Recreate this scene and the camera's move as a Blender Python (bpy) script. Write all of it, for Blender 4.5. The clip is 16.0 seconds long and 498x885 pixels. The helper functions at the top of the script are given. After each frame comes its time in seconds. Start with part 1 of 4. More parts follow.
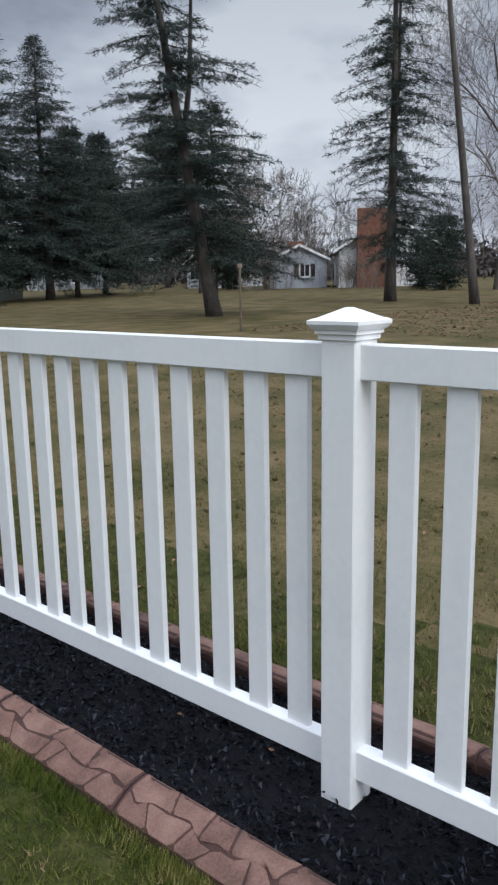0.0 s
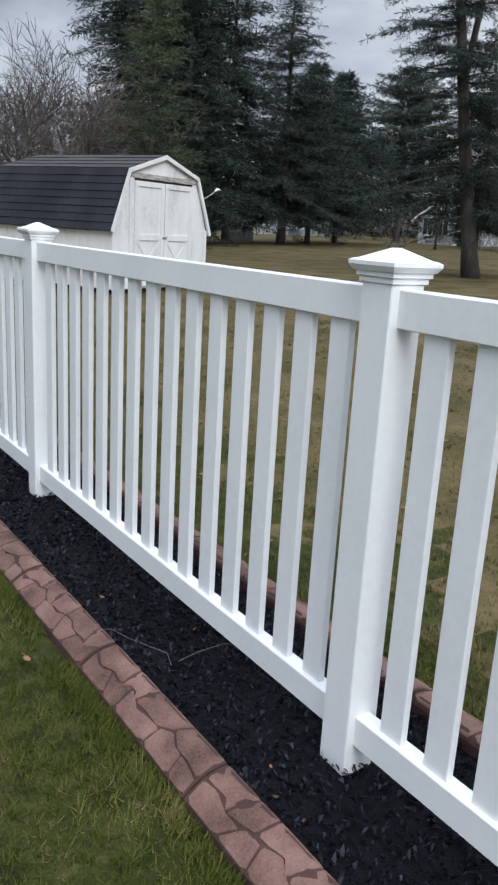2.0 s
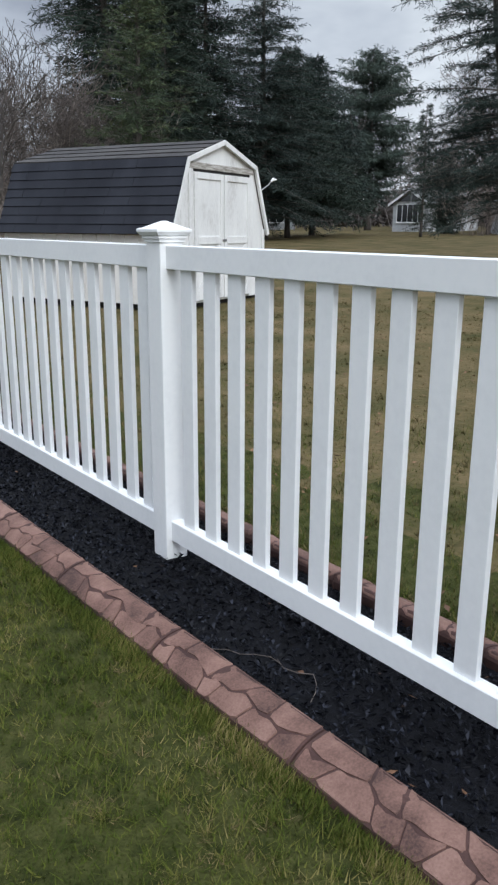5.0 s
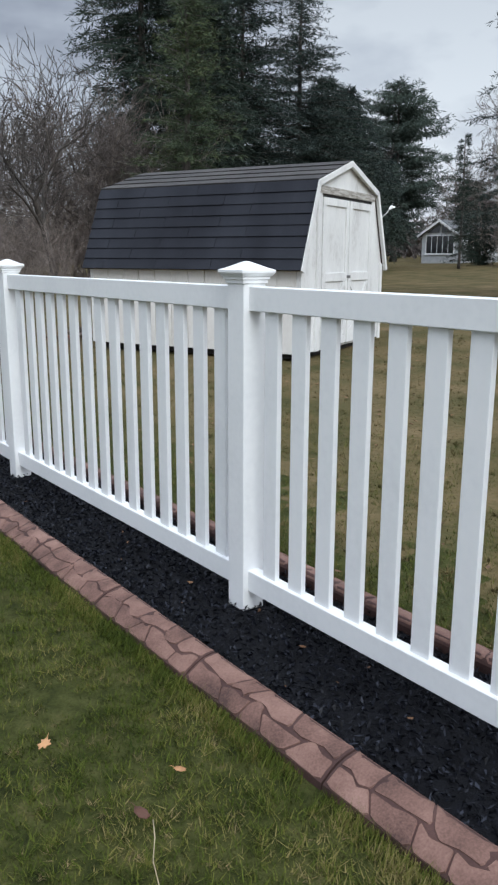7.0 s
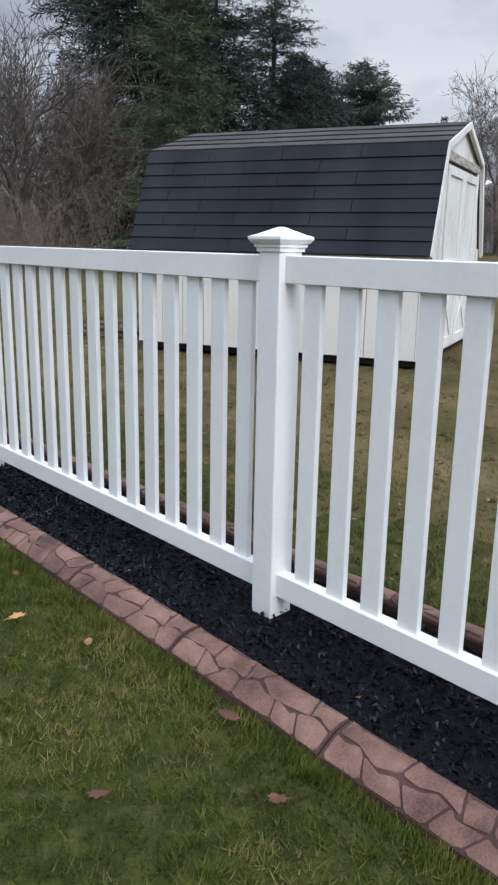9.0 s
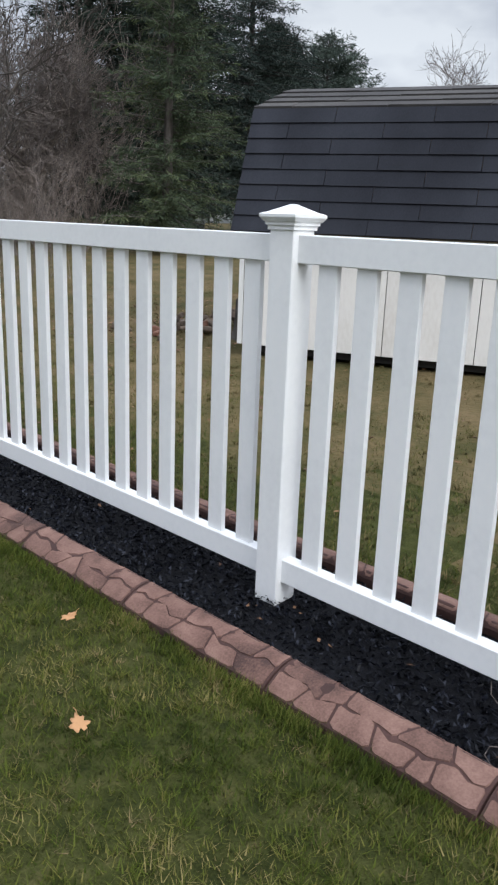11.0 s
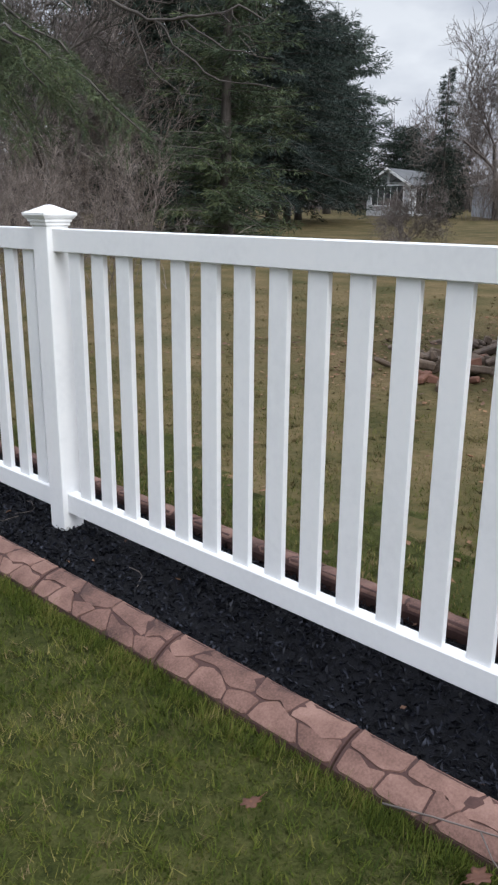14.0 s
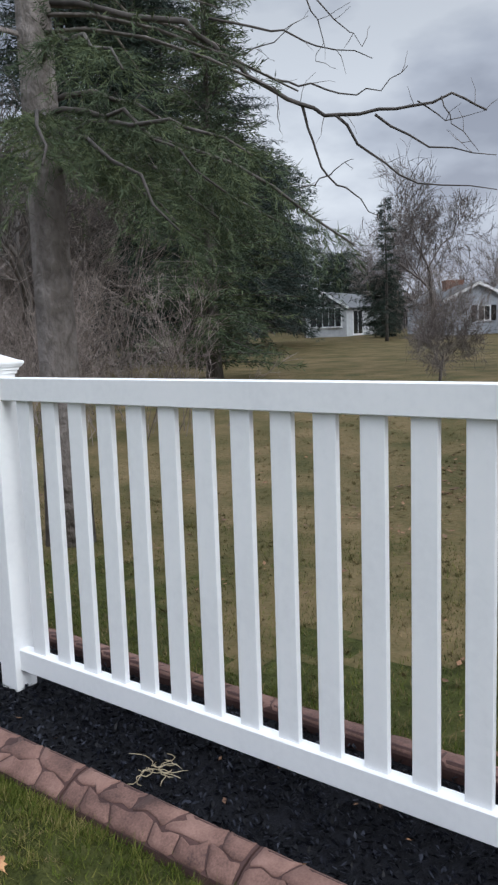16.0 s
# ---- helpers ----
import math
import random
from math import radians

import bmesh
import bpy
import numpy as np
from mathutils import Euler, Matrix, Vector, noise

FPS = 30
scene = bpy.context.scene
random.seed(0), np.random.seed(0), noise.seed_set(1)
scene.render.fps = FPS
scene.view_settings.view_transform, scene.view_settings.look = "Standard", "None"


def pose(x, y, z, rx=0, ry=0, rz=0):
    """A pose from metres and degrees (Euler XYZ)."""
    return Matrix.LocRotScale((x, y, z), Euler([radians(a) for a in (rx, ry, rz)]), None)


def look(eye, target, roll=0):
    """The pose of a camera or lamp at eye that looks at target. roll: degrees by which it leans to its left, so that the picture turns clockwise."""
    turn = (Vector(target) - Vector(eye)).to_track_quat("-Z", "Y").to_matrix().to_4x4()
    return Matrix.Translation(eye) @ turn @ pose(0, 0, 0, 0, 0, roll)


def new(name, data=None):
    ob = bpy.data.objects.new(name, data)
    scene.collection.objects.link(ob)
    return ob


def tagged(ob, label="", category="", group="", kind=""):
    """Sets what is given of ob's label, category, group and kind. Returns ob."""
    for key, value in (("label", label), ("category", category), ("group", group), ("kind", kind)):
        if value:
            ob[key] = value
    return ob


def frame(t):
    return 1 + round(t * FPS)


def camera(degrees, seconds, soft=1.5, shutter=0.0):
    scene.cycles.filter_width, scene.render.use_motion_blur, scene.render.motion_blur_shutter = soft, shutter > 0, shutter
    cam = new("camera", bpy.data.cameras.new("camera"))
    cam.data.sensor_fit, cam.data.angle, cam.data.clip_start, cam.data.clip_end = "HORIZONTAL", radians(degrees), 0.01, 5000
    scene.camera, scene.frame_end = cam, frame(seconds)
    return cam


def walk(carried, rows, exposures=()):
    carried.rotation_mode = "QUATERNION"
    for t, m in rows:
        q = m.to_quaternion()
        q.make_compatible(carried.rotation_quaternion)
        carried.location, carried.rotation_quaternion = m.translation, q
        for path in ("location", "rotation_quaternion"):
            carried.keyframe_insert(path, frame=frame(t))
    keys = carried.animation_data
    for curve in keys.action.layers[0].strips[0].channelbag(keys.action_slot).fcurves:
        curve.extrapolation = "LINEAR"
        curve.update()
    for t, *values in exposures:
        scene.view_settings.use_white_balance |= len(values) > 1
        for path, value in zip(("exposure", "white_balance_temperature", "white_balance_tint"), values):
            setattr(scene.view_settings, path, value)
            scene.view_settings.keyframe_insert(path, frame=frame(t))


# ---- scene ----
cam = camera(35.2, 16.0, soft=2.35)

PATH = [
    (0, (-1.663, -1.12, 1.428), (-0.192, 0.174, 1.03), -1.0),
    (0.5, (-1.478, -0.561, 1.386), (-0.213, 0.932, 0.971), -0.2),
    (1, (-1.33, -0.069, 1.379), (-0.154, 1.488, 0.938), 1.5),
    (1.5, (-1.23, 0.527, 1.376), (-0.121, 2.117, 0.885), 2.7),
    (2, (-1.316, 1.08, 1.388), (-0.223, 2.671, 0.865), 3.3),
    (2.5, (-1.385, 1.648, 1.382), (-0.287, 3.234, 0.852), 2.6),
    (3, (-1.534, 2.215, 1.359), (-0.401, 3.776, 0.83), 2.0),
    (3.5, (-1.552, 2.78, 1.345), (-0.379, 4.308, 0.808), 1.9),
    (6, (-1.698, 6.037, 1.347), (-0.528, 7.578, 0.842), -0.3),
    (6.5, (-1.73, 6.729, 1.363), (-0.56, 8.279, 0.885), 0.2),
    (7, (-1.786, 7.379, 1.376), (-0.612, 8.932, 0.919), 0.2),
    (7.5, (-1.788, 8.119, 1.344), (-0.603, 9.669, 0.902), 0.6),
    (8, (-1.847, 8.845, 1.338), (-0.637, 10.369, 0.878), 0.6),
    (8.5, (-1.81, 9.552, 1.35), (-0.57, 11.044, 0.866), 1.0),
    (9, (-1.836, 10.265, 1.309), (-0.551, 11.717, 0.819), 1.1),
    (11.5, (-1.956, 13.507, 1.309), (-0.564, 14.828, 0.747), 2.2),
    (12, (-1.903, 14.116, 1.333), (-0.511, 15.427, 0.748), 1.9),
    (12.5, (-1.862, 14.789, 1.324), (-0.476, 16.105, 0.736), 1.7),
    (13, (-1.889, 15.411, 1.352), (-0.497, 16.721, 0.764), 1.6),
    (13.5, (-1.797, 16.08, 1.356), (-0.396, 17.382, 0.773), 1.7),
    (14, (-1.828, 16.72, 1.353), (-0.425, 18.027, 0.785), 0.6),
    (14.5, (-1.78, 17.369, 1.352), (-0.364, 18.676, 0.817), 0.2),
    (15, (-1.841, 18.003, 1.375), (-0.41, 19.317, 0.901), -0.4),
    (15.5, (-1.901, 18.602, 1.394), (-0.414, 19.887, 1.023), -0.9),
    (16, (-1.867, 19.277, 1.41), (-0.296, 20.485, 1.138), -1.9),
]
walk(cam, [(t, look(eye, target, roll)) for t, eye, target, roll in PATH],
     exposures=[(0.0, 0.36, 6230, 7), (3.5, 0.50, 6250, 7), (7.0, 0.48, 6240, 6), (9.0, 0.48, 6300, 7), (12.0, 0.62, 6420, 8), (14.5, 0.61, 6430, 9), (16.0, 0.52, 6240, 8)])

# ---- light: overcast sky with a weak, wide sun from behind the camera ----
SUN_ELEV, SUN_AZ = 40.0, 190.0          # azimuth from +y towards +x


def build_world():
    w = bpy.data.worlds.new("overcast_sky")
    scene.world = w
    w.use_nodes = True
    nt = w.node_tree
    nt.nodes.clear()
    N, L = nt.nodes.new, nt.links.new
    out, bg = N("ShaderNodeOutputWorld"), N("ShaderNodeBackground")
    sky = N("ShaderNodeTexSky")
    sky.sky_type, sky.sun_disc = "NISHITA", False
    sky.sun_elevation, sky.sun_rotation = radians(SUN_ELEV), radians(SUN_AZ)
    sky.air_density, sky.dust_density = 1.5, 4.0
    tc = N("ShaderNodeTexCoord")
    sep = N("ShaderNodeSeparateXYZ")
    L(tc.outputs["Generated"], sep.inputs[0])
    mp = N("ShaderNodeMapping")
    mp.inputs["Scale"].default_value = (2.2, 2.2, 5.0)
    mp.inputs["Location"].default_value = (0.35, 0.1, 0.4)
    L(tc.outputs["Generated"], mp.inputs["Vector"])
    nz = N("ShaderNodeTexNoise")
    nz.inputs["Scale"].default_value, nz.inputs["Detail"].default_value = 1.7, 5.0
    nz.inputs["Roughness"].default_value = 0.5
    L(mp.outputs[0], nz.inputs["Vector"])
    ramp = N("ShaderNodeValToRGB")
    e = ramp.color_ramp.elements
    e[0].position, e[0].color = 0.36, (0.33, 0.345, 0.42, 1)
    e[1].position, e[1].color = 0.62, (0.74, 0.765, 0.83, 1)
    m = e.new(0.48)
    m.color = (0.51, 0.535, 0.62, 1)
    L(nz.outputs["Fac"], ramp.inputs[0])
    # cloud deck, brighter overhead as an overcast sky is
    zen = N("ShaderNodeMapRange")
    zen.inputs[1].default_value, zen.inputs[2].default_value = 0.34, 0.8
    zen.inputs[3].default_value, zen.inputs[4].default_value = 1.0, 4.6
    zen.interpolation_type = "SMOOTHSTEP"
    L(sep.outputs["Z"], zen.inputs[0])
    hor = N("ShaderNodeMapRange")
    hor.inputs[1].default_value, hor.inputs[2].default_value = 0.05, 0.36
    hor.inputs[3].default_value, hor.inputs[4].default_value = 0.80, 0.50
    L(sep.outputs["Z"], hor.inputs[0])
    mul0 = N("ShaderNodeMath")
    mul0.operation = "MULTIPLY"
    L(zen.outputs[0], mul0.inputs[0])
    L(hor.outputs[0], mul0.inputs[1])
    mul = N("ShaderNodeVectorMath")
    mul.operation = "SCALE"
    L(ramp.outputs[0], mul.inputs[0])
    L(mul0.outputs[0], mul.inputs["Scale"])
    add = N("ShaderNodeVectorMath")
    add.operation = "MULTIPLY_ADD"
    L(sky.outputs[0], add.inputs[0])
    add.inputs[1].default_value = (0.012, 0.012, 0.012)
    L(mul.outputs[0], add.inputs[2])
    L(add.outputs[0], bg.inputs[0])
    bg.inputs[1].default_value = 1.0
    L(bg.outputs[0], out.inputs[0])


build_world()
sun = new("sun", bpy.data.lights.new("sun", "SUN"))
sun.data.energy, sun.data.angle, sun.data.color = 1.5, radians(35), (0.98, 0.99, 1.0)
_a, _e = radians(SUN_AZ), radians(SUN_ELEV)
sun.matrix_world = look((math.sin(_a) * math.cos(_e) * 50, math.cos(_a) * math.cos(_e) * 50, math.sin(_e) * 50), (0, 0, 0))


# ---- materials ----
def mat(name, colors, scale=8.0, rough=0.7, bump=0.15, fine=90.0, metal=0.0, spec=0.5, stretch=(1, 1, 1), rnd=0.0, island=0.0,
        detail=6.0, world=True, bump_dist=0.01):
    """Procedural surface: colour ramp over two noises, relief from the fine one; rnd varies it by object, island by piece of mesh."""
    m = bpy.data.materials.new(name)
    m.use_nodes = True
    nt = m.node_tree
    N, L = nt.nodes.new, nt.links.new
    b = nt.nodes["Principled BSDF"]
    tc = N("ShaderNodeTexCoord")
    mp = N("ShaderNodeMapping")
    mp.inputs["Scale"].default_value = stretch
    if world:
        g = N("ShaderNodeNewGeometry")
        L(g.outputs["Position"], mp.inputs["Vector"])
    else:
        L(tc.outputs["Object"], mp.inputs["Vector"])
    n1, n2 = N("ShaderNodeTexNoise"), N("ShaderNodeTexNoise")
    n1.inputs["Scale"].default_value, n1.inputs["Detail"].default_value = scale, detail
    n2.inputs["Scale"].default_value, n2.inputs["Detail"].default_value = fine, 3.0
    L(mp.outputs[0], n1.inputs["Vector"])
    L(mp.outputs[0], n2.inputs["Vector"])
    mix = N("ShaderNodeMath")
    mix.operation = "MULTIPLY_ADD"
    L(n2.outputs["Fac"], mix.inputs[0])
    mix.inputs[1].default_value = 0.4
    ma = N("ShaderNodeMath")
    ma.operation = "MULTIPLY_ADD"
    L(n1.outputs["Fac"], ma.inputs[0])
    ma.inputs[1].default_value, ma.inputs[2].default_value = 0.9, -0.15
    L(ma.outputs[0], mix.inputs[2])
    fac = mix.outputs[0]
    if rnd or island:
        src = N("ShaderNodeObjectInfo").outputs["Random"] if rnd else N("ShaderNodeNewGeometry").outputs["Random Per Island"]
        o = N("ShaderNodeMath")
        o.operation = "MULTIPLY_ADD"
        L(src, o.inputs[0])
        k = rnd or island
        o.inputs[1].default_value = k
        sh = N("ShaderNodeMath")
        sh.operation = "SUBTRACT"
        L(fac, sh.inputs[0])
        sh.inputs[1].default_value = k / 2
        L(sh.outputs[0], o.inputs[2])
        fac = o.outputs[0]
    ramp = N("ShaderNodeValToRGB")
    els = ramp.color_ramp.elements
    n = len(colors)
    els[0].position, els[0].color = 0.25, (*colors[0], 1)
    els[1].position, els[1].color = 0.80, (*colors[-1], 1)
    for i in range(1, n - 1):
        els.new(0.25 + 0.55 * i / (n - 1)).color = (*colors[i], 1)
    L(fac, ramp.inputs[0])
    L(ramp.outputs[0], b.inputs["Base Color"])
    b.inputs["Roughness"].default_value, b.inputs["Metallic"].default_value = rough, metal
    b.inputs["Specular IOR Level"].default_value = spec
    if bump:
        bp = N("ShaderNodeBump")
        bp.inputs["Strength"].default_value, bp.inputs["Distance"].default_value = bump, bump_dist
        L(mix.outputs[0], bp.inputs["Height"])
        L(bp.outputs[0], b.inputs["Normal"])
    return m


M = dict(
    vinyl=mat("white_vinyl", [(0.74, 0.75, 0.76), (0.80, 0.81, 0.815), (0.83, 0.83, 0.83)], 2.5, 0.38, 0.02, 40, spec=0.4),
    mulch_bed=mat("mulch_bed", [(0.0012, 0.0014, 0.0025), (0.003, 0.0034, 0.0055), (0.007, 0.0078, 0.012)], 30, 0.9, 0.8, 160, bump_dist=0.02, spec=0.2),
    mulch=mat("dyed_mulch", [(0.0010, 0.0013, 0.0026), (0.003, 0.0036, 0.0066), (0.008, 0.0095, 0.016), (0.024, 0.027, 0.038)], 25, 0.55, 0.3, 120, island=0.75, spec=0.2),
    curb=mat("curb_grout", [(0.030, 0.013, 0.011), (0.052, 0.023, 0.019), (0.088, 0.042, 0.034)], 9, 0.85, 0.4, 120),
    stone=mat("stamped_stone", [(0.050, 0.024, 0.019), (0.125, 0.065, 0.050), (0.190, 0.106, 0.083), (0.25, 0.148, 0.119)], 9, 0.8, 0.35, 150, rnd=0.2),
    stone_rest=mat("stamped_stone_rest", [(0.050, 0.024, 0.019), (0.125, 0.065, 0.050), (0.190, 0.106, 0.083), (0.25, 0.148, 0.119)], 9, 0.8, 0.35, 150, island=0.2),
    lawn=mat("lawn_soil", [(0.016, 0.020, 0.006), (0.036, 0.042, 0.011), (0.060, 0.064, 0.020), (0.10, 0.084, 0.036)], 14, 0.95, 1.0, 120, bump_dist=0.03, spec=0.1),
    blade=mat("grass_blade", [(0.020, 0.031, 0.005), (0.040, 0.057, 0.008), (0.070, 0.086, 0.014), (0.112, 0.108, 0.028), (0.20, 0.165, 0.07)], 2.2, 0.8, 0, 9, island=0.38, spec=0.1),
    field=mat("dormant_lawn", [(0.034, 0.036, 0.012), (0.062, 0.056, 0.022), (0.098, 0.077, 0.036), (0.135, 0.10, 0.052), (0.18, 0.13, 0.075)], 1.1, 0.95, 1.0, 19, bump_dist=0.05, spec=0.1),
    straw=mat("dormant_blade", [(0.050, 0.050, 0.018), (0.088, 0.076, 0.031), (0.14, 0.11, 0.052), (0.23, 0.17, 0.09)], 1.1, 0.85, 0, 12, island=0.4, spec=0.15),
    leaf=mat("dry_leaf", [(0.07, 0.032, 0.016), (0.14, 0.066, 0.03), (0.24, 0.125, 0.06)], 9, 0.7, 0.2, 60, island=0.5),
    leaf_obj=mat("fallen_leaf", [(0.08, 0.032, 0.018), (0.22, 0.10, 0.042), (0.44, 0.235, 0.105)], 12, 0.7, 0.3, 70, rnd=0.7),
    bark=mat("grey_bark", [(0.03, 0.026, 0.023), (0.065, 0.056, 0.05), (0.12, 0.105, 0.095)], 5, 0.9, 0.8, 26, stretch=(1, 1, 0.35), bump_dist=0.03),
    bark_pale=mat("pale_bark", [(0.10, 0.086, 0.078), (0.15, 0.13, 0.118), (0.21, 0.185, 0.17), (0.30, 0.265, 0.245)], 11, 0.9, 1.0, 30, stretch=(1, 1, 0.6), bump_dist=0.06),
    twig=mat("bare_twig", [(0.065, 0.053, 0.048), (0.11, 0.092, 0.083), (0.165, 0.14, 0.13)], 3, 0.85, 0.1, 20),
    brush=mat("bare_brush", [(0.105, 0.084, 0.074), (0.165, 0.136, 0.12), (0.24, 0.20, 0.178)], 0.6, 0.85, 0.1, 8, island=0.5),
    needle=mat("dark_needles", [(0.026, 0.036, 0.030), (0.034, 0.048, 0.038), (0.045, 0.060, 0.046)], 0.35, 0.9, 0, 5, island=0.3, spec=0.12),
    needle_blue=mat("spruce_needles", [(0.026, 0.036, 0.034), (0.035, 0.048, 0.043), (0.047, 0.062, 0.053)], 0.35, 0.9, 0, 5, island=0.3, spec=0.12),
    needle_warm=mat("pine_needles", [(0.044, 0.060, 0.040), (0.066, 0.088, 0.050), (0.108, 0.126, 0.058)], 0.6, 0.9, 0, 5, island=0.35, spec=0.12),
    grey_siding=mat("grey_siding", [(0.33, 0.345, 0.36), (0.42, 0.435, 0.45), (0.50, 0.51, 0.52)], 3, 0.6, 0.1, 30),
    # needles lightened towards blue-green: distance haze put into the colour
    needle_haze=mat("haze_pale_needles", [(0.044, 0.060, 0.052), (0.062, 0.082, 0.070), (0.088, 0.112, 0.092)], 0.35, 0.9, 0, 5, island=0.3, spec=0.12),
    siding=mat("white_siding", [(0.55, 0.56, 0.57), (0.66, 0.67, 0.68), (0.74, 0.74, 0.74)], 3, 0.6, 0.1, 30),
    shed_paint=mat("worn_white_paint", [(0.50, 0.49, 0.48), (0.66, 0.66, 0.655), (0.72, 0.72, 0.71), (0.78, 0.78, 0.77)], 3.2, 0.65, 0.3, 45, stretch=(1, 1, 0.3)),
    # white wall toned to a duller cream: eave shade put into the colour
    shed_side=mat("eave_shaded_paint", [(0.60, 0.57, 0.53), (0.70, 0.68, 0.65), (0.75, 0.73, 0.70)], 2, 0.7, 0.2, 40, stretch=(1, 1, 0.4)),
    peel=mat("bare_weathered_wood", [(0.12, 0.105, 0.09), (0.36, 0.34, 0.31), (0.62, 0.61, 0.59)], 14, 0.9, 0.5, 60, stretch=(0.4, 0.4, 3)),
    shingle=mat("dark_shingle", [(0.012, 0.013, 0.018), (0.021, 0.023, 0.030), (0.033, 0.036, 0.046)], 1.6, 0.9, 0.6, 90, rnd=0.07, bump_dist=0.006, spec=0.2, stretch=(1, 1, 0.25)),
    # upper courses slightly paler and greyer than the lower slope
    shingle_top=mat("greyer_top_shingle", [(0.020, 0.019, 0.020), (0.036, 0.034, 0.034), (0.060, 0.056, 0.052)], 2, 0.9, 0.6, 90, rnd=0.15, bump_dist=0.006),
    roof_far=mat("grey_roof", [(0.06, 0.064, 0.068), (0.095, 0.10, 0.105), (0.13, 0.135, 0.14)], 1.2, 0.9, 0.3, 20),
    blue_siding=mat("pale_blue_siding", [(0.30, 0.325, 0.365), (0.38, 0.405, 0.45), (0.45, 0.475, 0.51)], 1, 0.65, 0.1, 12),
    brick=mat("red_brick", [(0.11, 0.05, 0.035), (0.17, 0.078, 0.05), (0.24, 0.12, 0.08)], 4, 0.85, 0.4, 25),
    glass=mat("dark_glass", [(0.012, 0.014, 0.016), (0.02, 0.023, 0.026)], 1, 0.12, 0, 10, spec=0.8),
    # near black: shade in the shed's gaps and underside, also the dark shutters
    dark=mat("dark_gap", [(0.01, 0.009, 0.008), (0.02, 0.018, 0.016)], 6, 0.95, 0.2, 40),
    wood=mat("weathered_wood", [(0.06, 0.045, 0.035), (0.13, 0.095, 0.07), (0.22, 0.17, 0.13)], 5, 0.9, 0.4, 40, stretch=(1, 1, 0.4)),
    grey_fence=mat("grey_panel", [(0.28, 0.30, 0.31), (0.36, 0.38, 0.39), (0.44, 0.46, 0.47)], 1.5, 0.8, 0.1, 20),
    dry_straw=mat("dry_straw", [(0.22, 0.17, 0.10), (0.34, 0.28, 0.18), (0.45, 0.38, 0.26)], 8, 0.8, 0, 40),
    metal=mat("dull_metal", [(0.25, 0.25, 0.25), (0.35, 0.35, 0.35)], 6, 0.5, 0.1, 40, metal=0.8),
    woods=mat("far_woods", [(0.075, 0.062, 0.058), (0.11, 0.095, 0.09), (0.15, 0.13, 0.125)], 0.3, 0.95, 0, 3, island=0.5),
)


# ---- building helpers ----
def link_mesh(name, bm, material, parent=None, label=""):
    me = bpy.data.meshes.new(name)
    bm.to_mesh(me)
    bm.free()
    me.materials.append(material)
    ob = new(name, me)
    ob.parent = parent
    if label:
        tagged(ob, label)
    return ob


def part(name, bm, material, parent, label=""):
    return link_mesh(name, bm, material, parent, label)


def shape(name, verts, faces, material, parent=None, label="", smooth=False):
    me = bpy.data.meshes.new(name)
    me.from_pydata([tuple(v) for v in verts], [], [tuple(f) for f in faces])
    me.materials.append(material)
    if smooth:
        me.polygons.foreach_set("use_smooth", [True] * len(me.polygons))
    me.update()
    ob = new(name, me)
    ob.parent = parent
    if label:
        tagged(ob, label)
    return ob


def raw_mesh(name, verts, tris, material, parent=None, label=""):
    """A large mesh from arrays: verts (n, 3), tris (m, 3)."""
    verts, tris = np.asarray(verts, np.float32), np.asarray(tris, np.int32)
    me = bpy.data.meshes.new(name)
    me.vertices.add(len(verts))
    me.vertices.foreach_set("co", verts.ravel())
    me.loops.add(tris.size)
    me.loops.foreach_set("vertex_index", tris.ravel())
    me.polygons.add(len(tris))
    me.polygons.foreach_set("loop_start", np.arange(0, tris.size, 3, dtype=np.int32))
    me.update(calc_edges=True)
    me.materials.append(material)
    ob = new(name, me)
    ob.parent = parent
    if label:
        tagged(ob, label)
    return ob


def empty(name, m, label, category, group="", kind=""):
    ob = new(name)
    ob.matrix_world = m
    return tagged(ob, label, category, group, kind)


def box_bm(x0, x1, y0, y1, z0, z1, bevel=0.0):
    b = bmesh.new()
    bmesh.ops.create_cube(b, size=1.0, matrix=Matrix.Translation(((x0 + x1) / 2, (y0 + y1) / 2, (z0 + z1) / 2)) @ Matrix.Diagonal((x1 - x0, y1 - y0, z1 - z0, 1)))
    if bevel:
        bmesh.ops.bevel(b, geom=list(b.edges), offset=bevel, segments=1, affect="EDGES")
    return b


def tube(path, radii, sides=6):
    """A tapered tube along points: verts and faces (quads)."""
    path = [Vector(p) for p in path]
    vs, fs = [], []
    n = len(path)
    ref = Vector((0.31, 0.17, 0.93))
    for i, p in enumerate(path):
        d = (path[min(i + 1, n - 1)] - path[max(i - 1, 0)]).normalized()
        a = d.cross(ref if abs(d.dot(ref)) < 0.95 else Vector((1, 0, 0))).normalized()
        b = d.cross(a)
        for k in range(sides):
            t = 2 * math.pi * k / sides
            vs.append(p + (a * math.cos(t) + b * math.sin(t)) * radii[i])
    for i in range(n - 1):
        for k in range(sides):
            k2 = (k + 1) % sides
            fs.append((i * sides + k, i * sides + k2, (i + 1) * sides + k2, (i + 1) * sides + k))
    fs.append(tuple(range(sides))[::-1])
    fs.append(tuple(range((n - 1) * sides, n * sides)))
    return vs, fs


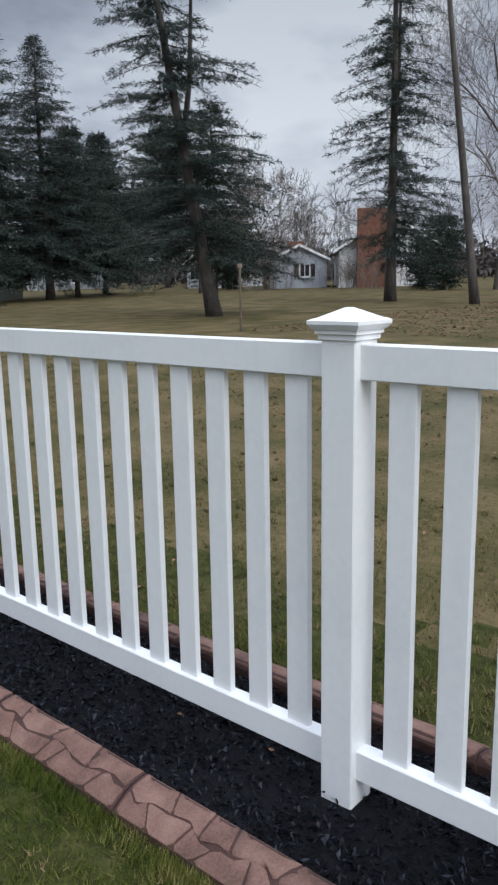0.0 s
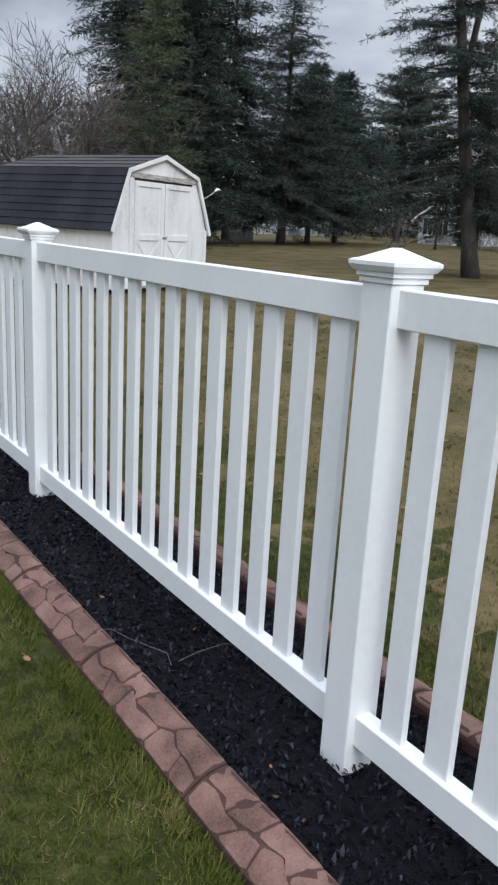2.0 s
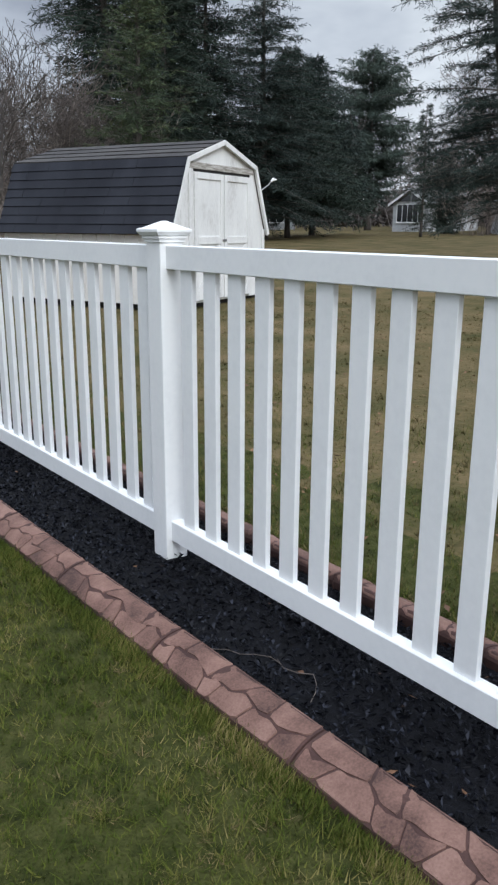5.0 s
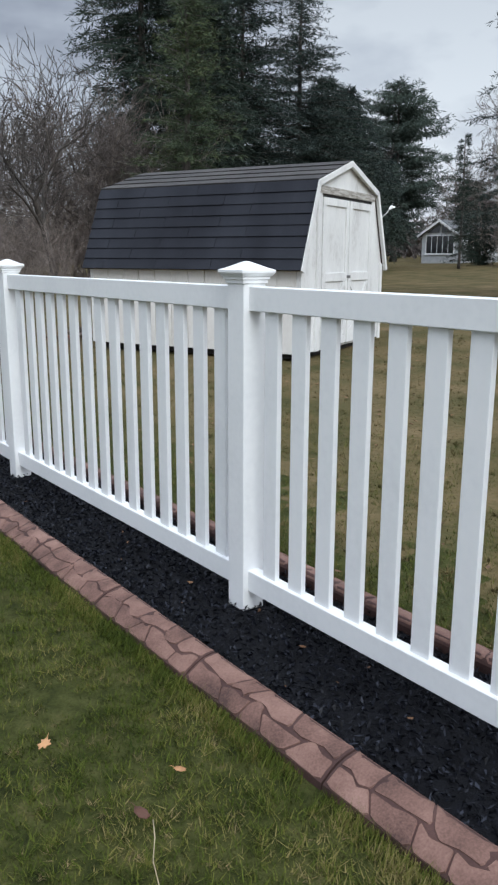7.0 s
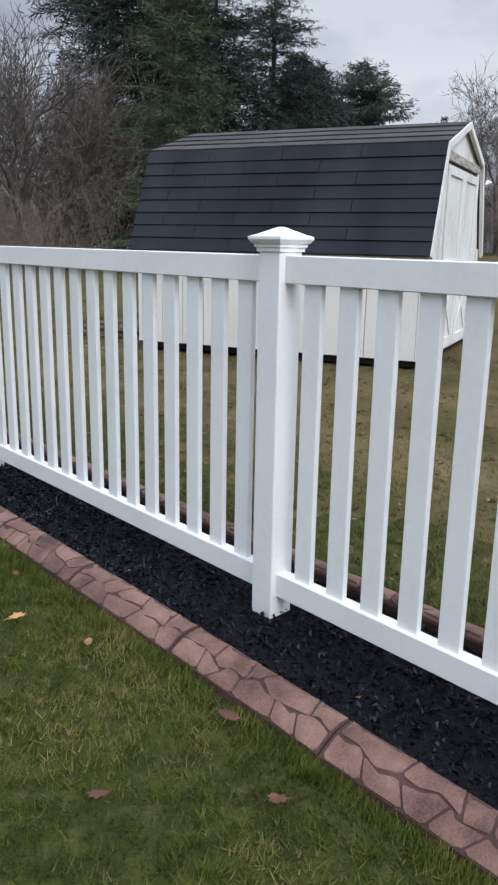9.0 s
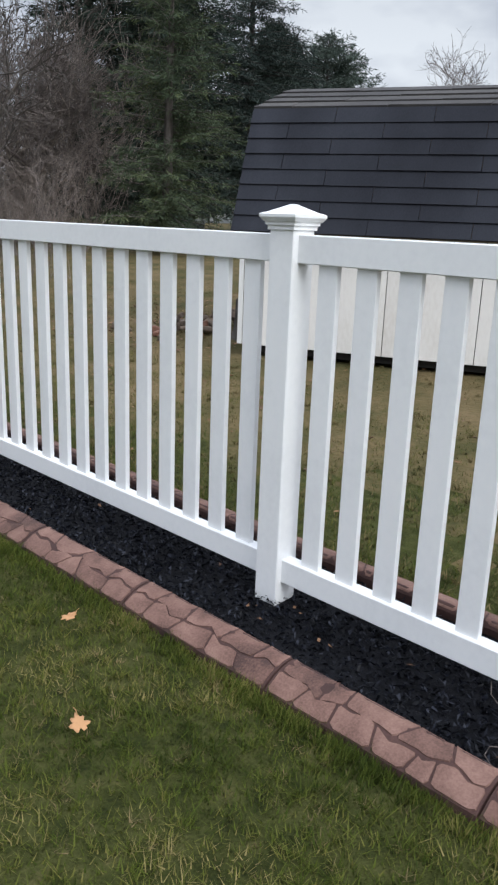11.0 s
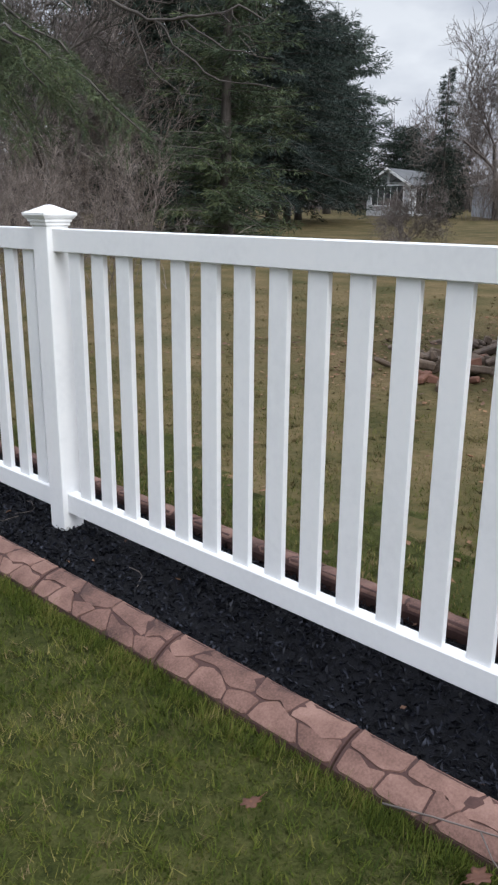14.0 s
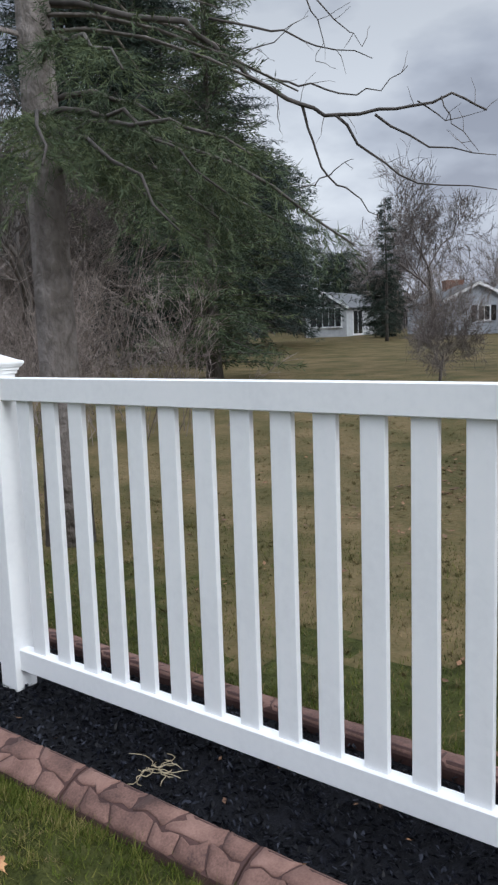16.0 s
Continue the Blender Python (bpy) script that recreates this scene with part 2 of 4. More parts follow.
class Tris:
    """Gathers pieces of mesh as arrays."""
    def __init__(self):
        self.v, self.t, self.n = [], [], 0

    def add(self, v, t):
        v, t = np.asarray(v, np.float32), np.asarray(t, np.int32)
        self.v.append(v)
        self.t.append(t + self.n)
        self.n += len(v)

    def tube(self, p0, p1, r0, r1, sides=3):
        p0, p1 = np.asarray(p0, float), np.asarray(p1, float)
        d = p1 - p0
        d = d / (np.linalg.norm(d) + 1e-9)
        a = np.cross(d, (0.3, 0.2, 0.93))
        a /= np.linalg.norm(a) + 1e-9
        b = np.cross(d, a)
        ang = np.arange(sides) * 2 * np.pi / sides
        ring = np.cos(ang)[:, None] * a + np.sin(ang)[:, None] * b
        v = np.vstack([p0 + ring * r0, p1 + ring * r1])
        t = []
        for k in range(sides):
            k2 = (k + 1) % sides
            t += [(k, k2, sides + k2), (k, sides + k2, sides + k)]
        self.add(v, t)

    def mesh(self, name, material, parent=None, label=""):
        return raw_mesh(name, np.vstack(self.v), np.vstack(self.t), material, parent, label)


# ---- ground ----
def ground_z(x, y):
    return -0.02 + 0.03 * noise.noise((x * 0.12, y * 0.12, 3.0)) * min(1, max(0, abs(x) - 1.2) / 4) + 0.0195 * max(0.0, min(x, 110.0) - 3.5)


def build_ground():
    xs = sorted({-900, -300, -100, -40, -15, -6, -3, -1.5, -0.6, -0.47, -0.42, 0.42, 0.47, 0.6, 300, 900} | {round(float(v), 2) for v in np.arange(0.72, 2.2, 0.07)} | {float(v) for v in np.arange(3, 20, 1.0)} | {float(v) for v in range(20, 150, 6)})
    ys = sorted({-900, -300, -100, -40, -20, 300, 900} | {float(v) for v in np.arange(-10, -2, 1.0)} | {float(v) for v in np.arange(-2, 26, 0.14)} | {float(v) for v in np.arange(26, 40, 1.0)} | {float(v) for v in range(40, 150, 6)})
    vs = [(x, y, ground_z(x, y) if abs(x) > 0.7 else (-0.08 if abs(x) < 0.43 else -0.02)) for x in xs for y in ys]
    ny = len(ys)
    fs, mats = [], []
    for i in range(len(xs) - 1):
        for j in range(ny - 1):
            fs.append((i * ny + j, (i + 1) * ny + j, (i + 1) * ny + j + 1, i * ny + j + 1))
            x, y = xs[i + 1], ys[j]
            edge = 1.15 + 0.7 * noise.noise((y * 0.9, 0.2, 5.0)) + 0.7 * noise.noise((x * 3.0, y * 3.0, 7.0))
            mats.append(0 if x <= edge else 1)
    ob = shape("ground", vs, fs, M["lawn"], smooth=True)
    ob.data.materials.append(M["field"])
    ob.data.polygons.foreach_set("material_index", mats)
    tagged(ob, "flat lawn, green near the curb and dormant brown beyond the fence", "ground", kind="structure")


build_ground()

Y0, Y1 = -4.0, 27.0
CURB_IN, CURB_OUT, CURB_H = 0.325, 0.461, 0.052


def curb_bow(side, y):
    """The lawn-side curb was poured by hand and swings out a little from a straight line."""
    return 0.0 if side > 0 else 0.055 * math.exp(-((y - 8.8) / 3.2) ** 2) + 0.02 * math.exp(-((y + 0.4) / 2.0) ** 2)


def build_mulch():
    bm = bmesh.new()
    ny, nx = 160, 8
    grid = [[bm.verts.new((-CURB_IN - 0.08 + (2 * CURB_IN + 0.09) * i / nx, Y0 + (Y1 - Y0) * j / ny,
                           -0.004 + 0.016 * noise.noise((i * 0.9, j * 0.7, 1.5)))) for i in range(nx + 1)] for j in range(ny + 1)]
    for j in range(ny):
        for i in range(nx):
            bm.faces.new((grid[j][i], grid[j][i + 1], grid[j + 1][i + 1], grid[j + 1][i]))
    bed = link_mesh("mulch_bed", bm, M["mulch_bed"])
    tagged(bed, "strip of black dyed mulch under the fence between two curbs", "mulch bed", kind="structure")
    rng = np.random.default_rng(4)
    n = 110000
    c = np.stack([rng.uniform(-CURB_IN, CURB_IN, n), rng.uniform(Y0, Y1, n), rng.uniform(-0.008, 0.016, n)], 1)
    c[:, 0] = [x * (1 + curb_bow(-1, y) / CURB_IN) if x < 0 else x for x, y in zip(c[:, 0], c[:, 1])]
    ang, tilt = rng.uniform(0, np.pi, n), rng.normal(0, 0.5, n)
    ln, wd, th = rng.uniform(0.005, 0.017, n), rng.uniform(0.0022, 0.0060, n), rng.uniform(0.003, 0.010, n)
    d = np.stack([np.cos(ang) * np.cos(tilt), np.sin(ang) * np.cos(tilt), np.sin(tilt)], 1)
    s = np.stack([-np.sin(ang), np.cos(ang), rng.normal(0, 0.3, n)], 1)
    u = np.cross(d, s)
    v = np.stack([c - d * ln[:, None] - s * wd[:, None], c + s * (wd * 1.1)[:, None] + u * th[:, None],
                  c + d * ln[:, None] + s * (wd * 0.3)[:, None], c - s * wd[:, None] * 0.8], 1)
    base = np.array([(0, 1, 3), (1, 2, 3)])
    t = base[None] + (np.arange(n) * 4)[:, None, None]
    chips = raw_mesh("mulch_chips", v.reshape(-1, 3), t.reshape(-1, 3), M["mulch"])
    tagged(chips, "loose shredded black bark chips covering the bed", "mulch", kind="stuff")


build_mulch()


def curb_profile(u):
    """u from 0 (mulch side, top) to 1 (lawn side, low): offset from the bed's middle and height."""
    x = CURB_IN + 0.012 + (CURB_OUT - CURB_IN - 0.012) * u
    z = CURB_H * (1 - u ** 2.2) + 0.002
    return x, z


def curb(side, seed, label):
    prof = [(CURB_IN, -0.03), (CURB_IN - 0.004, CURB_H - 0.022), (CURB_IN, CURB_H - 0.012), (CURB_IN + 0.005, CURB_H - 0.004)] + [curb_profile(u) for u in (0.0, 0.2, 0.4, 0.6, 0.8, 0.92, 1.0)] + [(CURB_OUT + 0.004, -0.04)]
    ob_verts, ob_faces = [], []
    joints = [18.39 - 0.69 * k for k in range(-13, 33)]
    ys = sorted([Y0, Y1] + [j + d for j in joints for d in (-0.0035, 0.0, 0.0035) if Y0 < j < Y1])
    for y in ys:
        cut = any(abs(y - j) < 1e-6 for j in joints)
        for k, (x, z) in enumerate(prof):
            ob_verts.append((side * (x + curb_bow(side, y) - (0.004 if cut and k > 0 else 0)), y, z - (0.014 if cut and k > 0 else 0)))
    n = len(prof)
    for i in range(len(ys) - 1):
        for k in range(n - 1):
            f = (i * n + k, i * n + k + 1, (i + 1) * n + k + 1, (i + 1) * n + k)
            ob_faces.append(f if side > 0 else f[::-1])
    body = shape("curb", ob_verts, ob_faces, M["curb"], smooth=False)
    tagged(body, label, "curb", kind="structure")
    # stamped stones, two ragged rows with odd splits
    rng = random.Random(seed)
    stones = []
    js = sorted(j for j in joints if Y0 < j < Y1)
    for a, b in zip(js[:-1], js[1:]):
        a, b = a + 0.008, b - 0.008
        cuts_top, cuts_low = [a], [a]
        k = rng.choice((4, 4, 5, 5))
        cuts_top += [a + (b - a) * (i + rng.uniform(-0.34, 0.34)) / k for i in range(1, k)] + [b]
        k2 = rng.choice((5, 5, 6, 6))
        cuts_low += [a + (b - a) * (i + rng.uniform(-0.34, 0.34)) / k2 for i in range(1, k2)] + [b]
        ph = rng.uniform(0, 6)

        def mid(y):
            return 0.55 + 0.08 * math.sin((y - a) * 23 + ph) + 0.07 * math.sin((y - a) * 53 + ph * 2) + 0.03 * math.sin((y - a) * 131 + ph)
        for row, cuts in ((0, cuts_top), (1, cuts_low)):
            sk = [rng.uniform(-0.024, 0.024) for _ in cuts]
            sk[0] = sk[-1] = 0
            for i in range(len(cuts) - 1):
                y0, y1, s0, s1 = cuts[i], cuts[i + 1], sk[i], sk[i + 1]
                g = 0.0025
                inner = [y for y in (y0 + (y1 - y0) * q for q in (0.33, 0.66))]
                if row == 0:
                    poly = [(y0 + g - s0, -0.12), (y1 - g - s1, -0.12)] + [(y1 - g + s1, mid(y1) - 0.024)] + [(y, mid(y) - 0.018) for y in reversed(inner)] + [(y0 + g + s0, mid(y0) - 0.024)]
                else:
                    poly = [(y0 + g - s0, mid(y0) + 0.028)] + [(y, mid(y) + 0.022) for y in inner] + [(y1 - g - s1, mid(y1) + 0.028), (y1 - g + s1, 0.985), (y0 + g + s0, 0.985)]
                stones.append(poly)
    near = [p for p in stones if side < 0 and 0.0 < sum(q[0] for q in p) / len(p) < 19.9]
    near = near[:300]
    chosen = set(map(id, near))
    rest = Tris()
    for raw in stones:
        poly = []
        for k, (ya, ua) in enumerate(raw):
            yb, ub = raw[(k + 1) % len(raw)]
            for q in (0.12, 0.88):
                j = 0.0016
                poly.append((ya * (1 - q) + yb * q + rng.uniform(-j, j), ua * (1 - q) + ub * q + rng.uniform(-j, j) * 7))
        n = len(poly)
        cy, cu = sum(q[0] for q in poly) / n, sum(q[1] for q in poly) / n
        lift = 0.0020 + rng.uniform(0, 0.0016)

        def place(y, u, h):
            x, z = curb_profile(min(1, u)) if u > 0 else (CURB_IN + 0.012 + 0.10 * u, CURB_H + 0.002 - 0.9 * u * u)
            return (side * (x + curb_bow(side, y) + h * u * 0.8), y, z + h)
        ring0 = [place(y, u, -0.001) for y, u in poly]
        ring1 = [place(cy + (y - cy) * 0.965, cu + (u - cu) * 0.965, lift) for y, u in poly]
        ring2 = [place(cy + (y - cy) * 0.5, cu + (u - cu) * 0.5, lift + 0.0003) for y, u in poly]
        vs = ring0 + ring1 + ring2 + [place(cy, cu, lift + 0.0005)]
        tr = []
        for k in range(n):
            k2 = (k + 1) % n
            tr += [(k, k2, n + k2), (k, n + k2, n + k), (n + k, n + k2, 2 * n + k2), (n + k, 2 * n + k2, 2 * n + k), (2 * n + k, 2 * n + k2, 3 * n)]
        if side > 0:
            tr = [t[::-1] for t in tr]
        if id(raw) in chosen:
            shape("stone", vs, tr, M["stone"], body)
        else:
            rest.add(vs, tr)
    r = rest.mesh("stones", M["stone_rest"], body)
    tagged(r, kind="stuff")


SPAN = 2.44


def build_fence():
    f = empty("fence", pose(0, 0, 0), "long white vinyl picket fence with square capped posts", "fence")
    h = 1.288
    gap = (2.338 - 15 * 0.076) / 16
    cap = bmesh.new()
    # the cap: stepped mouldings under a low pyramid
    rows = [(0.0525, h - 0.002), (0.0565, h + 0.0), (0.0565, h + 0.012), (0.0625, h + 0.014), (0.0625, h + 0.023), (0.0685, h + 0.026),
            (0.0755, h + 0.036), (0.077, h + 0.038), (0.077, h + 0.047), (0.066, h + 0.052), (0.062, h + 0.052), (0.008, h + 0.078)]
    rings = [[cap.verts.new((sx * r, sy * r, z)) for sx, sy in ((-1, -1), (1, -1), (1, 1), (-1, 1))] for r, z in rows]
    for a, b in zip(rings[:-1], rings[1:]):
        for k in range(4):
            cap.faces.new((a[k], a[(k + 1) % 4], b[(k + 1) % 4], b[k]))
    cap.faces.new(rings[-1])
    cap.faces.new(rings[0][::-1])
    post = part("post", box_bm(-0.051, 0.051, -0.051, 0.051, -0.10, h, 0.003), M["vinyl"], f, "square white post")
    post_cap = part("post_cap", cap, M["vinyl"], post, "stepped pyramid cap")
    top = part("top_rail", box_bm(-0.026, 0.026, 0.045, 2.395, 1.187, 1.276, 0.003), M["vinyl"], f)
    low = part("bottom_rail", box_bm(-0.026, 0.026, 0.045, 2.395, 0.079, 0.167, 0.003), M["vinyl"], f)
    picket = part("picket", box_bm(-0.011, 0.011, -0.038, 0.038, 0.150, 1.20, 0.002), M["vinyl"], f)

    def twin(name, src, parent, y, z=0.0):
        ob = new(name, src.data)
        ob.parent, ob.location = parent, (0, y, z)
        return ob
    rng = random.Random(8)
    post.location.y, top.location.y, low.location.y = -SPAN, -SPAN, -SPAN
    first = True
    for k in range(-1, 11):
        if k > -1:
            p = twin("post", post, f, SPAN * k, rng.uniform(-0.002, 0.002))
            twin("post_cap", post_cap, p, 0)
        if k == 10:
            break
        if k > -1:
            twin("top_rail", top, f, SPAN * k)
            twin("bottom_rail", low, f, SPAN * k)
        for i in range(15):
            y = SPAN * k + 0.051 + gap + 0.038 + i * (0.076 + gap)
            if first:
                picket.location.y, first = y, False
            else:
                twin("picket", picket, f, y + rng.uniform(-0.0015, 0.0015))


build_fence()


# ---- shed ----
def build_shed():
    u, v = Vector((0.916, 0.402, 0)), Vector((-0.402, 0.916, 0))
    m = Matrix(((u.x, v.x, 0, 6.44), (u.y, v.y, 0, 15.94), (0, 0, 1, -0.02), (0, 0, 0, 1)))
    s = empty("garden_shed", m, "white painted shed with dark shingled gambrel roof and double doors", "shed")
    W, Ln, H = 1.52, 3.52, 1.30                      # half width, length, wall height
    bx, bz, pz = 1.12, 2.40, 2.745                    # roof break and ridge
    gable = [(-W, 0.14), (W, 0.14), (W, H), (bx - 0.03, bz - 0.03), (0, pz - 0.03), (-bx + 0.03, bz - 0.03), (-W, H)]
    for name, y0, y1 in (("front_wall", 0.0, 0.05), ("back_wall", Ln - 0.05, Ln)):
        n = len(gable)
        vs = [(x, y0, z) for x, z in gable] + [(x, y1, z) for x, z in gable]
        fs = [tuple(range(n)), tuple(range(2 * n - 1, n - 1, -1))] + [(k, k + n, (k + 1) % n + n, (k + 1) % n) for k in range(n)]
        shape(name, vs, fs, M["shed_paint"], s)
    for sx in (-1, 1):
        # side wall as grooved boards
        for i in range(12):
            y0 = 0.052 + i * (Ln - 0.104) / 12
            # boards on the left carry the eave shade in their colour
            part("wall_board", box_bm(min(sx * (W - 0.03), sx * W), max(sx * (W - 0.03), sx * W), y0 + 0.004, y0 + (Ln - 0.104) / 12 - 0.004, 0.14, H, 0.003),
                 M["shed_side"] if sx < 0 else M["shed_paint"], s)
        part("side_lining", box_bm(min(sx * (W - 0.05), sx * (W - 0.025)), max(sx * (W - 0.05), sx * (W - 0.025)), 0.052, Ln - 0.052, 0.14, H), M["dark"], s)
        # skid and floor frame are blackened to stand in for shade underneath
        part("skid", box_bm(sx * 1.2 - 0.06, sx * 1.2 + 0.06, 0.05, Ln - 0.05, -0.03, 0.14), M["dark"], s, "timber skid under the floor, coloured dark for the shade there")
        part("corner_board", box_bm(sx * (W - 0.045) - 0.05, sx * (W - 0.045) + 0.05, -0.022, -0.001, 0.12, H + 0.02, 0.003), M["shed_paint"], s)
    part("floor_frame", box_bm(-W + 0.06, W - 0.06, 0.055, Ln - 0.055, 0.07, 0.139), M["dark"], s)
    # roof slopes with overlapping courses
    for sx in (-1, 1):
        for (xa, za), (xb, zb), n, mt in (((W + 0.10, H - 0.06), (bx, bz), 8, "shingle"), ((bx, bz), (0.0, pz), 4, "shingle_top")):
            a, b = Vector((sx * xa, 0, za)), Vector((sx * xb, 0, zb))
            d = b - a
            nrm = Vector((-d.z * -sx, 0, abs(d.x))).normalized()
            for i in range(n):
                p0, p1 = a + d * (i / n), a + d * ((i + 1.12) / n if i < n - 1 else 1.0)
                off = 0.0 if i % 2 else 0.45
                edges = [-0.06] + [q for q in np.arange(-0.06 + off + 0.93, Ln + 0.0, 0.93)] + [Ln + 0.06]
                for ya, yb in zip(edges[:-1], edges[1:]):
                    lo, hi = nrm * (0.020 + 0.004 * ((i + int(ya * 3)) % 2)), nrm * 0.006
                    vs = [p0 + lo + Vector((0, ya + 0.003, 0)), p0 + lo + Vector((0, yb - 0.003, 0)), p1 + hi + Vector((0, yb - 0.003, 0)), p1 + hi + Vector((0, ya + 0.003, 0)),
                          p0 - nrm * 0.004 + Vector((0, ya + 0.003, 0)), p0 - nrm * 0.004 + Vector((0, yb - 0.003, 0)), p1 - nrm * 0.004 + Vector((0, yb - 0.003, 0)), p1 - nrm * 0.004 + Vector((0, ya + 0.003, 0))]
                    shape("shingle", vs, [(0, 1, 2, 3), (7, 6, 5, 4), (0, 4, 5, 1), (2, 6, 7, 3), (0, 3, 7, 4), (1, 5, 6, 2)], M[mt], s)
            # decking under the courses
            q = nrm * 0.02
            vs = [a - q + Vector((0, -0.05, 0)), a - q + Vector((0, Ln + 0.05, 0)), b - q + Vector((0, Ln + 0.05, 0)), b - q + Vector((0, -0.05, 0)),
                  a - nrm * 0.005 + Vector((0, -0.05, 0)), a - nrm * 0.005 + Vector((0, Ln + 0.05, 0)), b - nrm * 0.005 + Vector((0, Ln + 0.05, 0)), b - nrm * 0.005 + Vector((0, -0.05, 0))]
            shape("roof_deck", vs, [(0, 1, 2, 3), (7, 6, 5, 4), (0, 4, 5, 1), (2, 6, 7, 3), (0, 3, 7, 4), (1, 5, 6, 2)], M["wood"], s)
            # white barge board along the slope at the front
            w = nrm * -0.075
            vs = [a + Vector((0, -0.075, 0)), b + Vector((0, -0.075, 0)), b + w + Vector((0, -0.075, 0)), a + w + Vector((0, -0.075, 0)),
                  a + Vector((0, -0.03, 0)), b + Vector((0, -0.03, 0)), b + w + Vector((0, -0.03, 0)), a + w + Vector((0, -0.03, 0))]
            shape("barge_board", vs, [(0, 1, 2, 3), (7, 6, 5, 4), (0, 4, 5, 1), (2, 6, 7, 3), (0, 3, 7, 4), (1, 5, 6, 2)], M["shed_paint"], s)
    # double doors with framed panels
    for sx in (-1, 1):
        x0, x1 = (-0.92, -0.012) if sx < 0 else (0.012, 0.92)
        door = part("door", box_bm(x0, x1, -0.030, -0.004, 0.18, 2.20, 0.003), M["shed_paint"], s, "worn white plank door leaf")
        for (a, b, c, d) in ((x0, x0 + 0.10, 0.18, 2.20), (x1 - 0.10, x1, 0.18, 2.20), (x0 + 0.10, x1 - 0.10, 2.10, 2.20), (x0 + 0.10, x1 - 0.10, 0.18, 0.30), (x0 + 0.10, x1 - 0.10, 1.08, 1.20)):
            part("door_trim", box_bm(a + 0.002, b - 0.002, -0.050, -0.031, c, d, 0.003), M["shed_paint"], door)
        # cross braces on the lower half
        for z0, z1 in ((0.31, 1.07), (1.07, 0.31)):
            xa, xb = x0 + 0.11, x1 - 0.11
            dv = Vector((xb - xa, 0, z1 - z0)).normalized()
            nn = Vector((-dv.z, 0, dv.x)) * 0.04
            yb = -0.046 if z0 < z1 else -0.042
            vs = [Vector((xa, yb, z0)) - nn, Vector((xb, yb, z1)) - nn, Vector((xb, yb, z1)) + nn, Vector((xa, yb, z0)) + nn]
            vs += [q + Vector((0, 0.012, 0)) for q in vs]
            shape("brace", vs, [(0, 1, 2, 3), (7, 6, 5, 4), (0, 4, 5, 1), (1, 5, 6, 2), (2, 6, 7, 3), (3, 7, 4, 0)], M["shed_paint"], door)
        for z in (0.40, 1.78):
            part("hinge", box_bm(sx * 0.90 - 0.05, sx * 0.90 + 0.05, -0.056, -0.051, z, z + 0.03, 0.002), M["shed_paint"], door)
    part("latch", box_bm(-0.06, 0.07, -0.062, -0.051, 1.12, 1.16, 0.003), M["metal"], s)
    # dark strip painting the shade between the door leaves
    part("door_gap", box_bm(-0.011, 0.011, -0.012, -0.004, 0.18, 2.20), M["dark"], s)
    part("door_header", box_bm(-1.04, 1.04, -0.040, -0.001, 2.245, 2.345, 0.003), M["peel"], s, "header board with flaking paint")
    # dark strip painting the shade below the header
    part("header_gap", box_bm(-0.97, 0.97, -0.02, -0.002, 2.202, 2.244), M["dark"], s)
    for x in (-0.99, 0.99):
        part("door_jamb", box_bm(x - 0.06, x + 0.06, -0.034, -0.001, 0.14, 2.244, 0.003), M["shed_paint"], s)
    # a small white piece of unknown kind on a bent arm at the gable's edge
    vs, fs = tube([(1.24, 0.1, 1.95), (1.50, 0.06, 2.00), (1.74, 0.02, 2.12), (1.84, 0.0, 2.20)], [0.012] * 4, 5)
    arm = shape("lamp_arm", vs, fs, M["metal"], s)
    vs, fs = tube([(1.80, 0.0, 2.18), (1.85, -0.02, 2.22), (1.93, -0.05, 2.22)], [0.015, 0.03, 0.012], 8)
    shape("lamp_head", vs, fs, M["vinyl"], s, "small white piece at the end of the arm")
    return s


build_shed()


# ---- houses ----
def wall_box(name, w, d, h, material, parent, siding=0.0):
    """Four walls of lap siding (w along x, d along y) about the origin's front edge y = 0."""
    if not siding:
        return part(name, box_bm(0, w, 0, d, 0, h), material, parent)
    b = part(name, box_bm(0.01, w - 0.01, 0.01, d - 0.01, -0.1, h), material, parent)
    n = int(h / siding)
    for i in range(n):
        z0, z1 = i * h / n, (i + 1) * h / n
        vs = [(-0.02, -0.02, z0), (w + 0.02, -0.02, z0), (w + 0.02, d + 0.02, z0), (-0.02, d + 0.02, z0), (0, 0, z1), (w, 0, z1), (w, d, z1), (0, d, z1)]
        shape("siding_course", vs, [(0, 1, 5, 4), (1, 2, 6, 5), (2, 3, 7, 6), (3, 0, 4, 7), (0, 3, 2, 1), (4, 5, 6, 7)], material, b)
    return b


